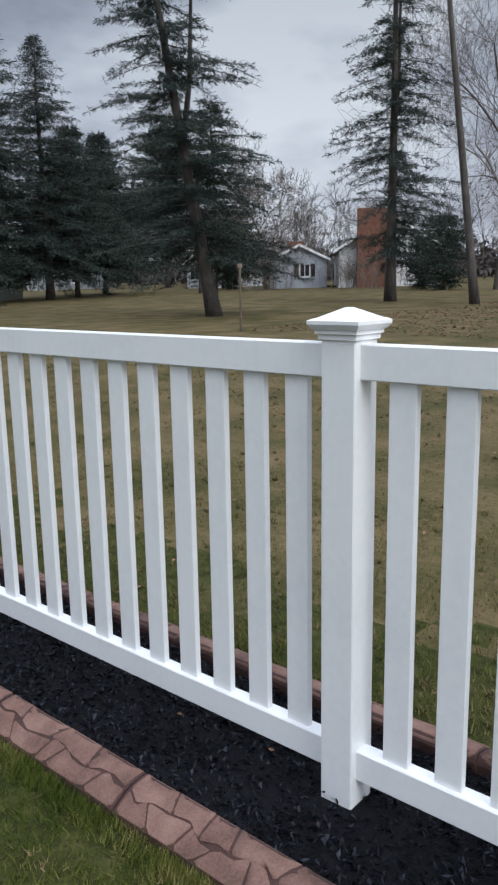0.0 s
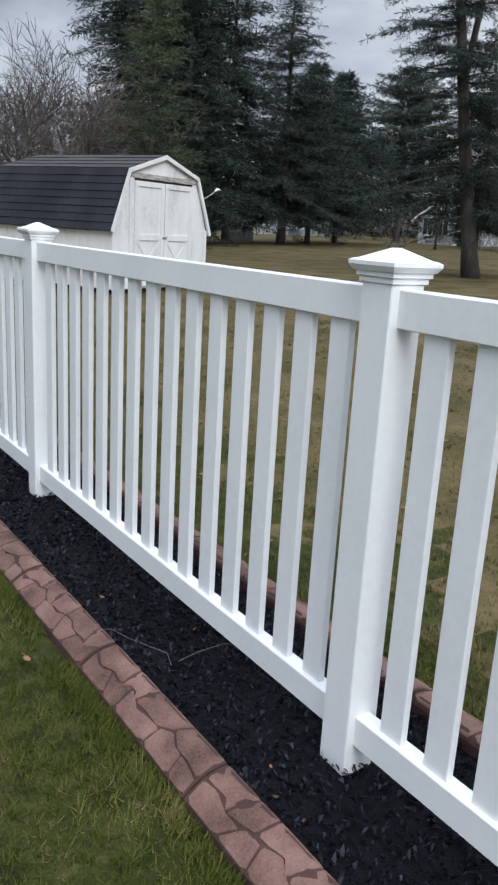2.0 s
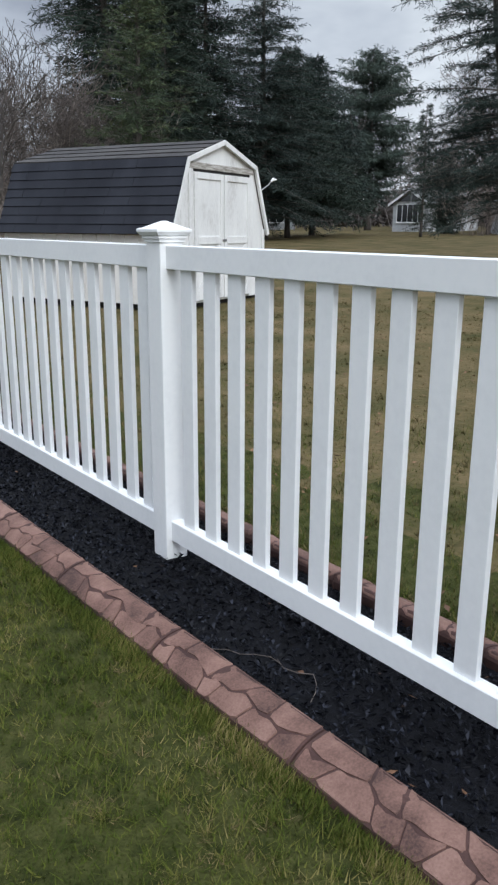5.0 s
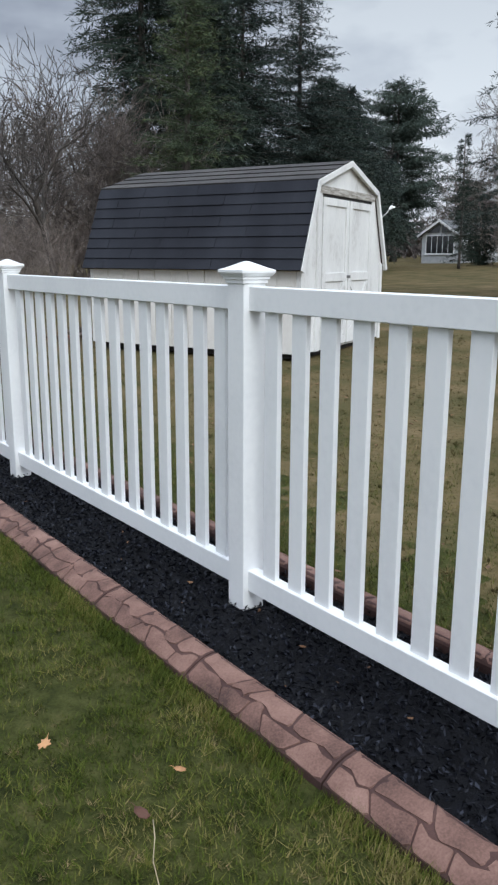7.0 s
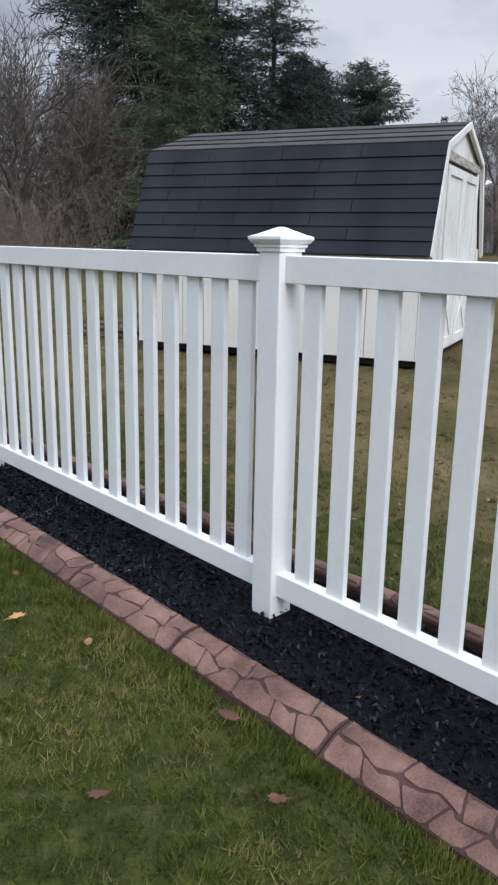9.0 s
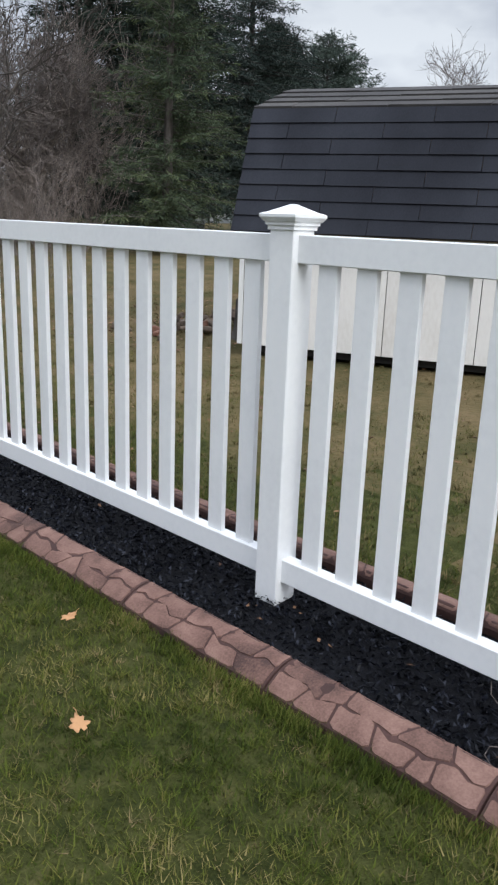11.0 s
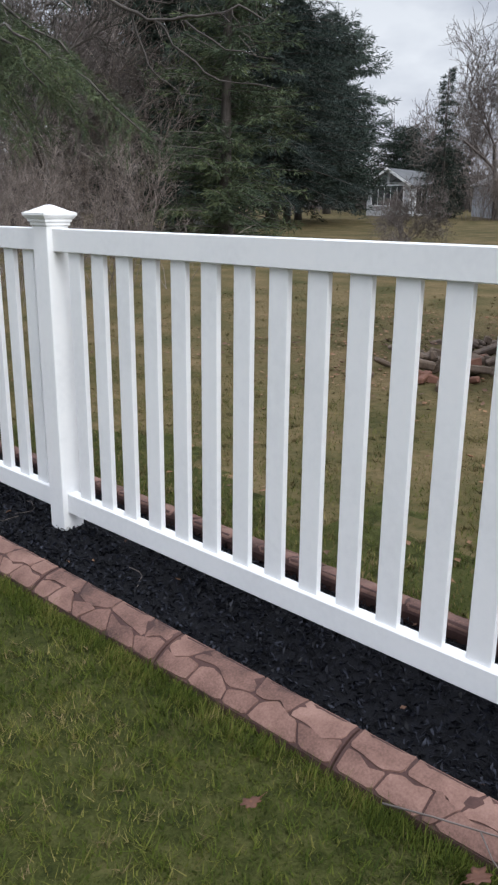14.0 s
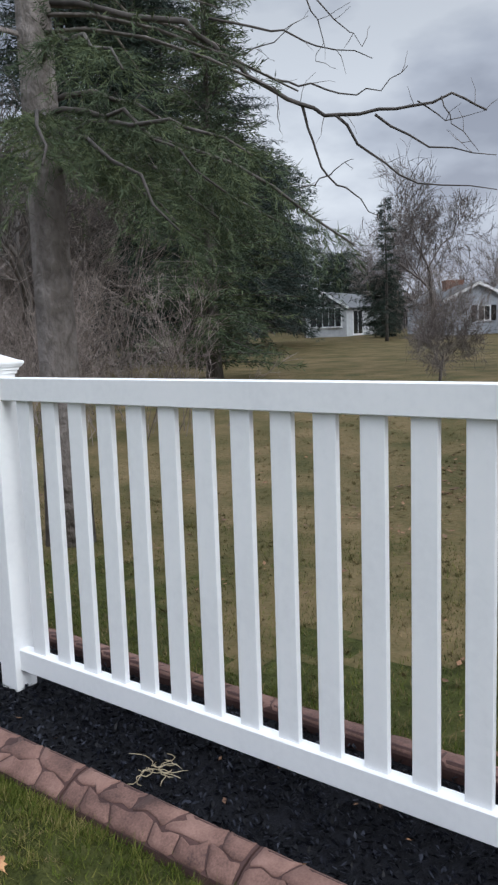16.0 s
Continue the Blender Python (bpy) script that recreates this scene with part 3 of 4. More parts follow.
def gable_roof(parent, x0, x1, y0, y1, ze, zr, along, over, wall_mat, roof_mat, trim_mat):
    """A gable roof; along 'y': the ridge runs in y, and the gables close at y0 and y1."""
    def P(a, b, z):
        return (a, b, z) if along == "y" else (b, a, z)
    a0, a1, b0, b1 = (x0, x1, y0, y1) if along == "y" else (y0, y1, x0, x1)
    mid = (a0 + a1) / 2
    slope = (zr - ze) / (mid - a0)
    for b, t in ((b0, 0.06), (b1 - 0.06, 0.06)):
        vs = [P(a0, b, ze - 0.02), P(a1, b, ze - 0.02), P(mid, b, zr - 0.02), P(a0, b + t, ze - 0.02), P(a1, b + t, ze - 0.02), P(mid, b + t, zr - 0.02)]
        shape("gable", vs, [(0, 1, 2), (5, 4, 3), (0, 3, 4, 1), (1, 4, 5, 2), (2, 5, 3, 0)], wall_mat, parent)
    roof = None
    for sgn in (-1, 1):
        e = mid + sgn * (mid - a0 + over)
        zlow = zr - slope * (mid - a0 + over)
        q = [(mid, zr), (e, zlow)]
        vs = [P(q[0][0], b0 - over, q[0][1]), P(q[1][0], b0 - over, q[1][1]), P(q[1][0], b1 + over, q[1][1]), P(q[0][0], b1 + over, q[0][1])]
        vs += [(x, y, z + 0.10) for x, y, z in vs]
        roof = shape("roof", vs, [(0, 1, 2, 3), (7, 6, 5, 4), (0, 4, 5, 1), (1, 5, 6, 2), (2, 6, 7, 3), (3, 7, 4, 0)], roof_mat, parent)
        for b in (b0 - over - 0.03, b1 + over):
            vs = [P(mid, b, zr + 0.11), P(e, b, zlow + 0.11), P(e, b, zlow - 0.10), P(mid, b, zr - 0.10)]
            vs += [P(*((v[0], v[1] + 0.03) if along == "y" else (v[1], v[0] + 0.03)), v[2]) for v in vs]
            shape("rake_trim", vs, [(0, 1, 2, 3), (7, 6, 5, 4), (0, 4, 5, 1), (1, 5, 6, 2), (2, 6, 7, 3), (3, 7, 4, 0)], trim_mat, parent)


def window(parent, x0, x1, z0, z1, face="front", bars=1, y=0.0, shutters=False, frame_m="vinyl"):
    """A window on the wall y (front) or on the wall x = y (side): frame, panes, sill."""
    def B(a0, a1, b0, b1, c0, c1, bev=0.0):
        return box_bm(a0, a1, y + b0, y + b1, c0, c1, bev) if face == "front" else box_bm(y - b1, y - b0, a0, a1, c0, c1, bev)
    w = part("window", B(x0 - 0.07, x1 + 0.07, -0.05, -0.025, z0 - 0.07, z1 + 0.07), M[frame_m], parent)
    n = bars + 1
    for i in range(n):
        a, b = x0 + (x1 - x0) * i / n, x0 + (x1 - x0) * (i + 1) / n
        part("pane", B(a + 0.03, b - 0.03, -0.062, -0.0505, z0, z1), M["glass"], w)
    part("sill", B(x0 - 0.12, x1 + 0.12, -0.11, -0.0505, z0 - 0.12, z0 - 0.072), M[frame_m], w)
    if shutters:
        for a in (x0 - 0.50, x1 + 0.10):
            part("shutter", B(a, a + 0.36, -0.06, -0.028, z0 - 0.06, z1 + 0.06, 0.01), M["dark"], w)
    return w


def facing(px, py, deg):
    """A pose at a place with its front (-y) towards the given bearing, degrees from +y towards +x."""
    return pose(px, py, ground_z(px, py) + 0.02, 0, 0, 180 - deg)


def sunroom_house():
    h = empty("sunroom_house", facing(54.6, 56.2, 262), "small pale grey sided house with a gabled sunroom of tall windows", "house")
    wall_box("wall", 3.7, 9.0, 2.5, M["grey_siding"], h, 0.16)
    gable_roof(h, 0, 3.7, 0, 9.0, 2.5, 3.62, "y", 0.35, M["grey_siding"], M["roof_far"], M["vinyl"])
    window(h, 0.45, 3.25, 0.85, 2.35, "front", 4)
    for sx in (-1, 1):
        vs = [(1.85 + sx * 0.10, -0.035, 2.62), (1.85 + sx * 1.45, -0.035, 2.62), (1.85 + sx * 0.10, -0.035, 3.36)]
        vs += [(x, y + 0.02, z) for x, y, z in vs]
        shape("gable_pane", vs, [(0, 1, 2), (5, 4, 3), (0, 3, 4, 1), (1, 4, 5, 2), (2, 5, 3, 0)], M["glass"], h)
    d = part("sliding_door", box_bm(3.72, 3.76, 1.3, 3.5, 0.10, 2.2), M["vinyl"], h, "white framed sliding glass door")
    for a, b in ((1.4, 2.35), (2.45, 3.4)):
        part("pane", box_bm(3.761, 3.775, a, b, 0.2, 2.1), M["glass"], d)
    part("foundation", box_bm(-0.1, 3.9, -0.1, 9.1, -0.3, -0.021), M["brick"], h)
    return h


def blue_house():
    h = empty("blue_house", facing(50.7, 42.0, 229), "pale blue sided house with a gabled end and a shuttered window", "house")
    wall_box("wall", 4.6, 10.0, 2.45, M["blue_siding"], h, 0.2)
    gable_roof(h, 0, 4.6, 0, 10.0, 2.45, 3.55, "y", 0.3, M["blue_siding"], M["roof_far"], M["vinyl"])
    window(h, 2.35, 3.15, 1.0, 1.95, "front", 1, shutters=True)
    part("chimney", box_bm(1.6, 3.0, 5.0, 6.0, 3.0, 4.1), M["brick"], h)


def chimney_house():
    h = empty("chimney_house", facing(51.8, 35.9, 233), "white sided house with a broad red brick chimney on its gable", "house")
    wall_box("wall", 8.0, 12.0, 3.1, M["siding"], h, 0.2)
    gable_roof(h, 0, 8.0, 0, 12.0, 3.1, 5.6, "y", 0.55, M["siding"], M["roof_far"], M["vinyl"])
    c = part("chimney", box_bm(1.35, 4.3, -0.75, -0.03, -0.1, 6.1, 0.03), M["brick"], h, "broad red brick chimney")
    for i in range(40):
        part("brick_course", box_bm(1.335, 4.315, -0.765, -0.60, 0.02 + i * 0.15, 0.14 + i * 0.15), M["brick"], c)
    window(h, 5.5, 6.6, 1.0, 2.2, "front", 1)


def left_house():
    h = empty("left_house", facing(52.8, 81.6, 216), "low grey house with a white framed picture window", "house")
    wall_box("wall", 9.0, 8.0, 2.3, M["grey_fence"], h, 0.25)
    gable_roof(h, 0, 9.0, 0, 8.0, 2.3, 3.4, "x", 0.3, M["grey_fence"], M["roof_far"], M["vinyl"])
    window(h, 5.2, 7.6, 0.9, 1.9, "front", 2)


sunroom_house()
blue_house()
chimney_house()
left_house()


# ---- trees ----
def conifer(name, x, y, height, radius, seed, material, label, base=1.0, lean=(0, 0), levels=26, per=6, droop=0.25, trunk_r=0.2, taper=1.0, blade=0.16,
            density=1.0, fork=False, gaps=0.0, bark="bark", round_top=0.0):
    """An evergreen: tapered trunk, whorls of drooping limbs, each with side sprays of needle blades."""
    rng = np.random.default_rng(seed)
    t = empty(name, pose(x, y, ground_z(x, y) - 0.05), label, "tree")
    lx, ly = lean

    def axis(z):
        f = z / height
        return np.array([lx * f + 0.12 * math.sin(f * 5 + seed) * f, ly * f, z])
    zs = np.linspace(0, height, 14)
    vs, fs = tube([axis(z) for z in zs], [trunk_r * (1.25 if i == 0 else 1) * (1 - 0.93 * (i / 13)) + 0.012 for i in range(14)], 8)
    shape("trunk", vs, fs, M[bark], t, smooth=True)
    if fork:
        z0 = height * 0.36
        pts = [axis(z0) + np.array([0.28 * min(1, k / 3) + 0.10 * k, 0.05 * k, k * height * 0.05]) for k in range(11)]
        vs, fs = tube(pts, [trunk_r * 0.5 * (1 - 0.085 * k) for k in range(11)], 7)
        shape("side_trunk", vs, fs, M[bark], t, smooth=True)
    limbs, B_p, B_d, B_l = Tris(), [], [], []
    for i in range(levels):
        f = (i + 0.5) / levels
        z = base + (height - base) * f
        prof = (1 - f) ** taper if not round_top else (math.sin(math.pi * min(1, f * 0.93 + 0.07)) ** round_top)
        L0 = radius * prof * 1.0 + 0.25
        for k in range(per):
            if rng.random() < gaps:
                continue
            a = rng.uniform(0, 2 * np.pi)
            L = L0 * rng.uniform(0.62, 1.12)
            d = np.array([math.cos(a), math.sin(a), 0])
            up = rng.uniform(0.0, 0.3) if f > 0.6 else rng.uniform(-0.15, 0.18)
            o = axis(z + rng.uniform(-0.5, 0.5) * (height - base) / levels)
            nseg = max(3, int(L / 0.45))
            prev = o
            for sgm in range(1, nseg + 1):
                q = sgm / nseg
                p = o + d * L * q + np.array([0, 0, L * (up * q - droop * q * q + 0.12 * droop * q ** 4)])
                limbs.tube(prev, p, 0.012 + 0.02 * (1 - q) * L / 3, 0.010 + 0.02 * (1 - q - 1 / nseg) * L / 3 if sgm < nseg else 0.006)
                if q > 0.16:
                    side = np.cross(d, (0, 0, 1))
                    ns = int(rng.integers(3, 6) * density) + 1
                    for _ in range(ns):
                        s = rng.choice((-1, 1))
                        ln = (0.16 + 0.34 * L * 0.33 * (1.15 - q)) * rng.uniform(0.6, 1.25)
                        tw = d * rng.uniform(0.35, 0.9) + side * s * rng.uniform(0.4, 1.0) + np.array([0, 0, rng.uniform(-0.45, 0.15)])
                        tw /= np.linalg.norm(tw)
                        start = prev + (p - prev) * rng.random()
                        m = max(2, int(ln / (blade * 0.19)))
                        for j in range(m):
                            B_p.append(start + tw * ln * (j + rng.random()) / m)
                            B_d.append(tw)
                            B_l.append(blade * rng.uniform(0.7, 1.35))
                prev = p
    tagged(limbs.mesh("limb", M[bark], t), kind="stuff")
    P_, D_, S_ = np.array(B_p), np.array(B_d), np.array(B_l)
    n = len(P_)
    dd = D_ + rng.normal(0, 0.55, (n, 3))
    dd[:, 2] -= 0.1
    dd /= np.linalg.norm(dd, axis=1)[:, None]
    sd = np.cross(dd, rng.normal(0, 1, (n, 3)))
    sd /= np.linalg.norm(sd, axis=1)[:, None]
    w = S_ * rng.uniform(0.04, 0.08, n)
    v = np.stack([P_ - sd * w[:, None] * 0.5, P_ + dd * S_[:, None] * 0.55 + sd * w[:, None] * 0.9, P_ + dd * S_[:, None], P_ + dd * S_[:, None] * 0.5 - sd * w[:, None] * 0.9], 1)
    tr = np.array([(0, 1, 2), (0, 2, 3)])[None] + (np.arange(n) * 4)[:, None, None]
    tagged(raw_mesh("crown", v.reshape(-1, 3), tr.reshape(-1, 3), M[material], t), kind="stuff")
    return t


def bare_tree(name, x, y, height, seed, label, spread=0.55, trunk_r=0.12, depth=5, mat_name="twig", first=0.3, kids=(2, 4), category="tree", z=-0.05, thin=0.0035):
    rng = np.random.default_rng(seed)
    t = empty(name, pose(x, y, ground_z(x, y) + z), label, category)
    crown, trunk = Tris(), Tris()

    def grow(p, d, ln, r, lvl):
        n = 3 if lvl < 2 else 2
        for i in range(n):
            d2 = d + rng.normal(0, 0.10 + 0.03 * lvl, 3) + np.array([0, 0, 0.04])
            d2 /= np.linalg.norm(d2)
            q = p + d2 * ln / n
            r2 = r * (1 - 0.28 / n * 1.4)
            (trunk if lvl == 0 else crown).tube(p, q, r, r2, 7 if lvl == 0 else (5 if lvl == 1 else 3))
            p, d, r = q, d2, r2
            if lvl < depth and (i > 0 or lvl > 0):
                for _ in range(int(rng.integers(*kids)) if lvl < depth - 1 else 2):
                    a = rng.uniform(0, 2 * np.pi)
                    o = np.cross(d, (math.cos(a), math.sin(a), 0.3))
                    o /= np.linalg.norm(o)
                    nd = d * (1 - spread * rng.uniform(0.6, 1.1)) + o * spread * rng.uniform(0.7, 1.3)
                    nd[2] += 0.08
                    nd /= np.linalg.norm(nd)
                    grow(p, nd, ln * rng.uniform(0.5, 0.78), max(r * rng.uniform(0.42, 0.62), thin), lvl + 1)

    grow(np.zeros(3), np.array([0, 0, 1.0]), height * first, trunk_r, 0)
    trunk.mesh("trunk", M["bark"], t)
    tagged(crown.mesh("crown", M[mat_name], t), kind="stuff")
    return t


def thicket(name, x, y, w, d, h, n, seed, label, mat_name="brush", r=0.008):
    """A patch of leafless stems that fork a few times."""
    rng = np.random.default_rng(seed)
    g = Tris()
    for _ in range(n):
        p = np.array([x + rng.uniform(-w, w), y + rng.uniform(-d, d), 0.0])
        p[2] = ground_z(p[0], p[1]) - 0.05
        dirn = np.array([rng.normal(0, 0.3), rng.normal(0, 0.3), 1.0])
        hh = h * rng.uniform(0.5, 1.1)
        k = 5
        for i in range(k):
            dirn = dirn + rng.normal(0, 0.16, 3)
            dirn /= np.linalg.norm(dirn)
            q = p + dirn * hh / k
            g.tube(p, q, r * (1.3 - i / k), r * (1.1 - i / k))
            if i:
                for _ in range(4):
                    e = dirn + rng.normal(0, 0.55, 3)
                    e /= np.linalg.norm(e)
                    mid = q + e * hh * rng.uniform(0.08, 0.2)
                    g.tube(q, mid, r * 0.7, r * 0.45)
                    for _ in range(3):
                        e2 = e + rng.normal(0, 0.5, 3)
                        g.tube(mid, mid + e2 / np.linalg.norm(e2) * hh * rng.uniform(0.05, 0.16), r * 0.45, r * 0.25)
            p = q
    ob = g.mesh(name, M[mat_name])
    return tagged(ob, label, "brush", kind="stuff")


def bough(parent, p0, p1, sag, seed, material, bark, blade=0.07, spread=0.35):
    """One drooping evergreen bough from p0 to p1 with hanging sprays, as a part of its tree."""
    rng = np.random.default_rng(seed)
    p0, p1 = np.array(p0, float), np.array(p1, float)
    o = np.array(parent.matrix_world.translation)
    pts = [p0 + (p1 - p0) * q - np.array([0, 0, sag * math.sin(math.pi * q) * -0.4 + sag * q * q * 0.5]) + rng.normal(0, 0.02, 3) for q in np.linspace(0, 1, 9)]
    vs, fs = tube([p - o for p in pts], [0.022 * (1 - 0.09 * i) for i in range(9)], 6)
    limb = shape("bough", vs, fs, M[bark], parent, smooth=True)
    B_p, B_d = [], []
    ax = (p1 - p0) / np.linalg.norm(p1 - p0)
    side = np.cross(ax, (0, 0, 1))
    for i in range(2, 9):
        for _ in range(13):
            st = pts[i - 1] + (pts[i] - pts[i - 1]) * rng.random()
            tw = ax * rng.uniform(0.1, 0.8) + side * rng.choice((-1, 1)) * rng.uniform(0.3, 1.0) + np.array([0, 0, rng.uniform(-0.9, 0.05)])
            tw /= np.linalg.norm(tw)
            ln = spread * rng.uniform(0.5, 1.3)
            for j in range(34):
                q = rng.random()
                B_p.append(st + tw * ln * q - np.array([0, 0, 0.25 * ln * q * q]))
                B_d.append(tw)
    P_, D_ = np.array(B_p) - o, np.array(B_d)
    n = len(P_)
    dd = D_ + rng.normal(0, 0.6, (n, 3))
    dd /= np.linalg.norm(dd, axis=1)[:, None]
    sd = np.cross(dd, rng.normal(0, 1, (n, 3)))
    sd /= np.linalg.norm(sd, axis=1)[:, None]
    S_ = blade * rng.uniform(0.6, 1.3, n)
    w = S_ * 0.035
    v = np.stack([P_ - sd * w[:, None], P_ + sd * w[:, None], P_ + dd * S_[:, None]], 1)
    tr = np.array([(0, 1, 2)])[None] + (np.arange(n) * 3)[:, None, None]
    tagged(raw_mesh("needles", v.reshape(-1, 3), tr.reshape(-1, 3), M[material], limb), kind="stuff")

# the leaning forked pine in the open lawn, and the evergreens near the houses
conifer("forked_pine", 18.95, 18.55, 16.0, 3.3, 11, "needle_blue", "tall leaning pine with a forked trunk and sparse drooping boughs", base=1.9, lean=(-1.8, 1.9), levels=34, per=6,
        droop=0.20, trunk_r=0.25, taper=0.35, blade=0.15, density=2.7, fork=True, gaps=0.02)
conifer("hemlock", 20.3, 19.7, 7.6, 2.6, 25, "needle", "small loose hemlock behind the forked pine", base=1.6, levels=24, per=8, droop=0.2, trunk_r=0.06, taper=0.55, blade=0.17, density=1.3)
conifer("narrow_spruce", 30.0, 18.0, 19.0, 3.0, 12, "needle_blue", "tall narrow spruce on the far lawn", base=1.7, levels=36, per=6, droop=0.28, trunk_r=0.24, taper=0.5, blade=0.2,
        density=2.2, fork=True, gaps=0.03)
conifer("thin_pine", 28.15, 13.0, 21.0, 1.6, 28, "needle_blue", "tall thin leaning pine with a bare dark trunk", base=14.5, lean=(-1.1, 2.2), levels=12, per=5, droop=0.2, trunk_r=0.17, taper=0.5, blade=0.18)
conifer("round_pine", 59.3, 64.0, 16.9, 5.3, 13, "needle_haze", "rounded pine beside the sunroom house, its needles paled for haze", base=3.4, levels=24, per=11, droop=-0.02, trunk_r=0.3, blade=0.52,
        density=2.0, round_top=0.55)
conifer("tall_spruce", 31.2, 46.0, 17.2, 7.0, 14, "needle_blue", "tall dark spruce with layered drooping boughs", base=1.5, levels=40, per=10, droop=0.16, trunk_r=0.3, taper=0.85, blade=0.25, density=1.1)
conifer("dark_spruce", 19.3, 44.0, 22.0, 4.3, 15, "needle", "large dark spruce behind the shed", base=2.0, levels=46, per=10, droop=0.2, trunk_r=0.3, taper=0.5, blade=0.36, density=1.5)
conifer("dark_spruce", 24.5, 46.5, 19.0, 4.8, 16, "needle", "dense dark spruce in the row behind the shed", base=1.7, levels=36, per=10, droop=0.22, trunk_r=0.3, taper=0.5, blade=0.37, density=1.4)
conifer("dark_spruce", 21.8, 42.5, 17.5, 4.0, 26, "needle", "dense dark spruce in the row behind the shed", base=0.8, levels=34, per=10, droop=0.22, trunk_r=0.26, taper=0.5, blade=0.36, density=1.5)
conifer("dark_spruce", 26.5, 45.6, 17.5, 4.8, 29, "needle_blue", "dense dark spruce in the row behind the shed", base=1.8, levels=34, per=9, droop=0.2, trunk_r=0.26, taper=0.5, blade=0.36, density=1.3)
conifer("green_pine", 14.8, 33.2, 10.6, 2.45, 17, "needle_warm", "dense green pine with low soft boughs", base=0.5, levels=30, per=10, droop=0.06, trunk_r=0.2, taper=0.45, blade=0.20, density=1.2)
conifer("small_spruce", 41.4, 52.6, 12.9, 6.0, 18, "needle_blue", "pointed spruce in the row behind the shed", base=2.4, levels=30, per=11, droop=0.18, trunk_r=0.22, taper=0.75, blade=0.42, density=1.7)
conifer("small_spruce", 35.4, 48.5, 12.2, 6.0, 27, "needle", "pointed spruce in the row behind the shed", base=2.2, levels=26, per=11, droop=0.18, trunk_r=0.2, taper=0.75, blade=0.42, density=1.7)
conifer("lone_spruce", 42.1, 42.1, 8.6, 1.15, 19, "needle", "slim pointed spruce by the sunroom house", base=0.6, levels=26, per=6, droop=0.25, trunk_r=0.09, blade=0.2, density=0.9)
conifer("round_cedar", 66.5, 60.2, 7.8, 3.6, 20, "needle", "rounded dark cedar behind the sunroom house", base=0.4, levels=18, per=12, droop=-0.05, trunk_r=0.2, blade=0.42, density=1.6, round_top=0.5)
conifer("dark_cedar", 50.5, 46.8, 4.6, 1.9, 21, "needle", "dark cedar shrub against the sunroom house", base=0.2, levels=16, per=11, droop=-0.05, trunk_r=0.12, blade=0.3, density=1.6, round_top=0.5)
old = conifer("old_spruce", 1.70, 23.66, 14.0, 1.7, 22, "needle_warm", "old spruce with a thick pale scaly trunk and low boughs", base=3.1, levels=26, per=5, droop=0.34, trunk_r=0.145, taper=0.3, blade=0.06,
        density=1.2, bark="bark_pale", gaps=0.4)
bare_tree("bare_tree", 10.0, 34.5, 10.0, 47, "leafless tree at the edge of the brush", trunk_r=0.14, thin=0.014, depth=4, mat_name="bark", first=0.34)
bare_tree("bare_tree", 13.5, 38.5, 12.0, 48, "leafless tree at the edge of the brush", trunk_r=0.17, thin=0.012)

bare_tree("bare_maple", 50.7, 42.8, 18.0, 31, "leafless maple with a rounded crown of fine twigs", trunk_r=0.2, depth=5, first=0.27, thin=0.014, spread=0.5)
bare_tree("bare_tree", 12.9, 41.4, 12.0, 32, "tall leafless tree with dark open limbs", trunk_r=0.2, thin=0.017, depth=4, mat_name="bark", first=0.34, spread=0.5)
bare_tree("bare_tree", 9.0, 43.0, 13.5, 33, "leafless tree at the edge of the brush", trunk_r=0.2, thin=0.017, depth=4)
bare_tree("bare_tree", 6.0, 38.0, 9.0, 37, "leafless tree at the edge of the brush", trunk_r=0.12, thin=0.014, depth=4)
bare_tree("bare_tree", 12.0, 55.0, 17.0, 38, "tall leafless tree with fine grey twigs", trunk_r=0.24, thin=0.02, depth=4)
bare_tree("bare_tree", 44.5, 19.4, 19.0, 34, "tall thin leafless tree near the houses", trunk_r=0.22, first=0.42, thin=0.009)
bare_tree("bare_tree", 74.0, 57.0, 15.0, 35, "leafless tree beyond the houses", trunk_r=0.2, thin=0.009)
bare_tree("bare_tree", 72.0, 44.0, 13.0, 36, "leafless tree beyond the houses", trunk_r=0.2, thin=0.009)
bare_tree("bare_shrub", 11.6, 25.2, 2.7, 39, "small leafless shrub on the lawn", trunk_r=0.035, depth=5, first=0.3, category="shrub")
bare_tree("bare_shrub", 52.5, 35.0, 3.5, 40, "small leafless tree before the brick chimney", trunk_r=0.06, depth=4, first=0.3, category="shrub")
thicket("brush_thicket", 9.0, 40.0, 6.0, 5.0, 3.3, 230, 41, "tangle of leafless brown brush below the trees", r=0.012)
thicket("brush_thicket", 4.9, 29.5, 2.6, 3.2, 2.4, 200, 42, "tangle of leafless brown brush below the trees", r=0.006)
thicket("brush_thicket", 17.0, 56.0, 9.0, 5.0, 4.6, 150, 43, "tangle of leafless brown brush below the trees", r=0.02)
thicket("far_woods", 75.0, 75.0, 28.0, 12.0, 9.0, 80, 44, "line of far leafless woods behind the houses", "woods", r=0.05)
thicket("far_woods", 82.0, 45.0, 9.0, 26.0, 10.0, 95, 45, "line of far leafless woods behind the houses", "woods", r=0.05)
thicket("far_woods", 35.0, 84.0, 26.0, 8.0, 8.0, 70, 46, "line of far leafless woods behind the houses", "woods", r=0.05)


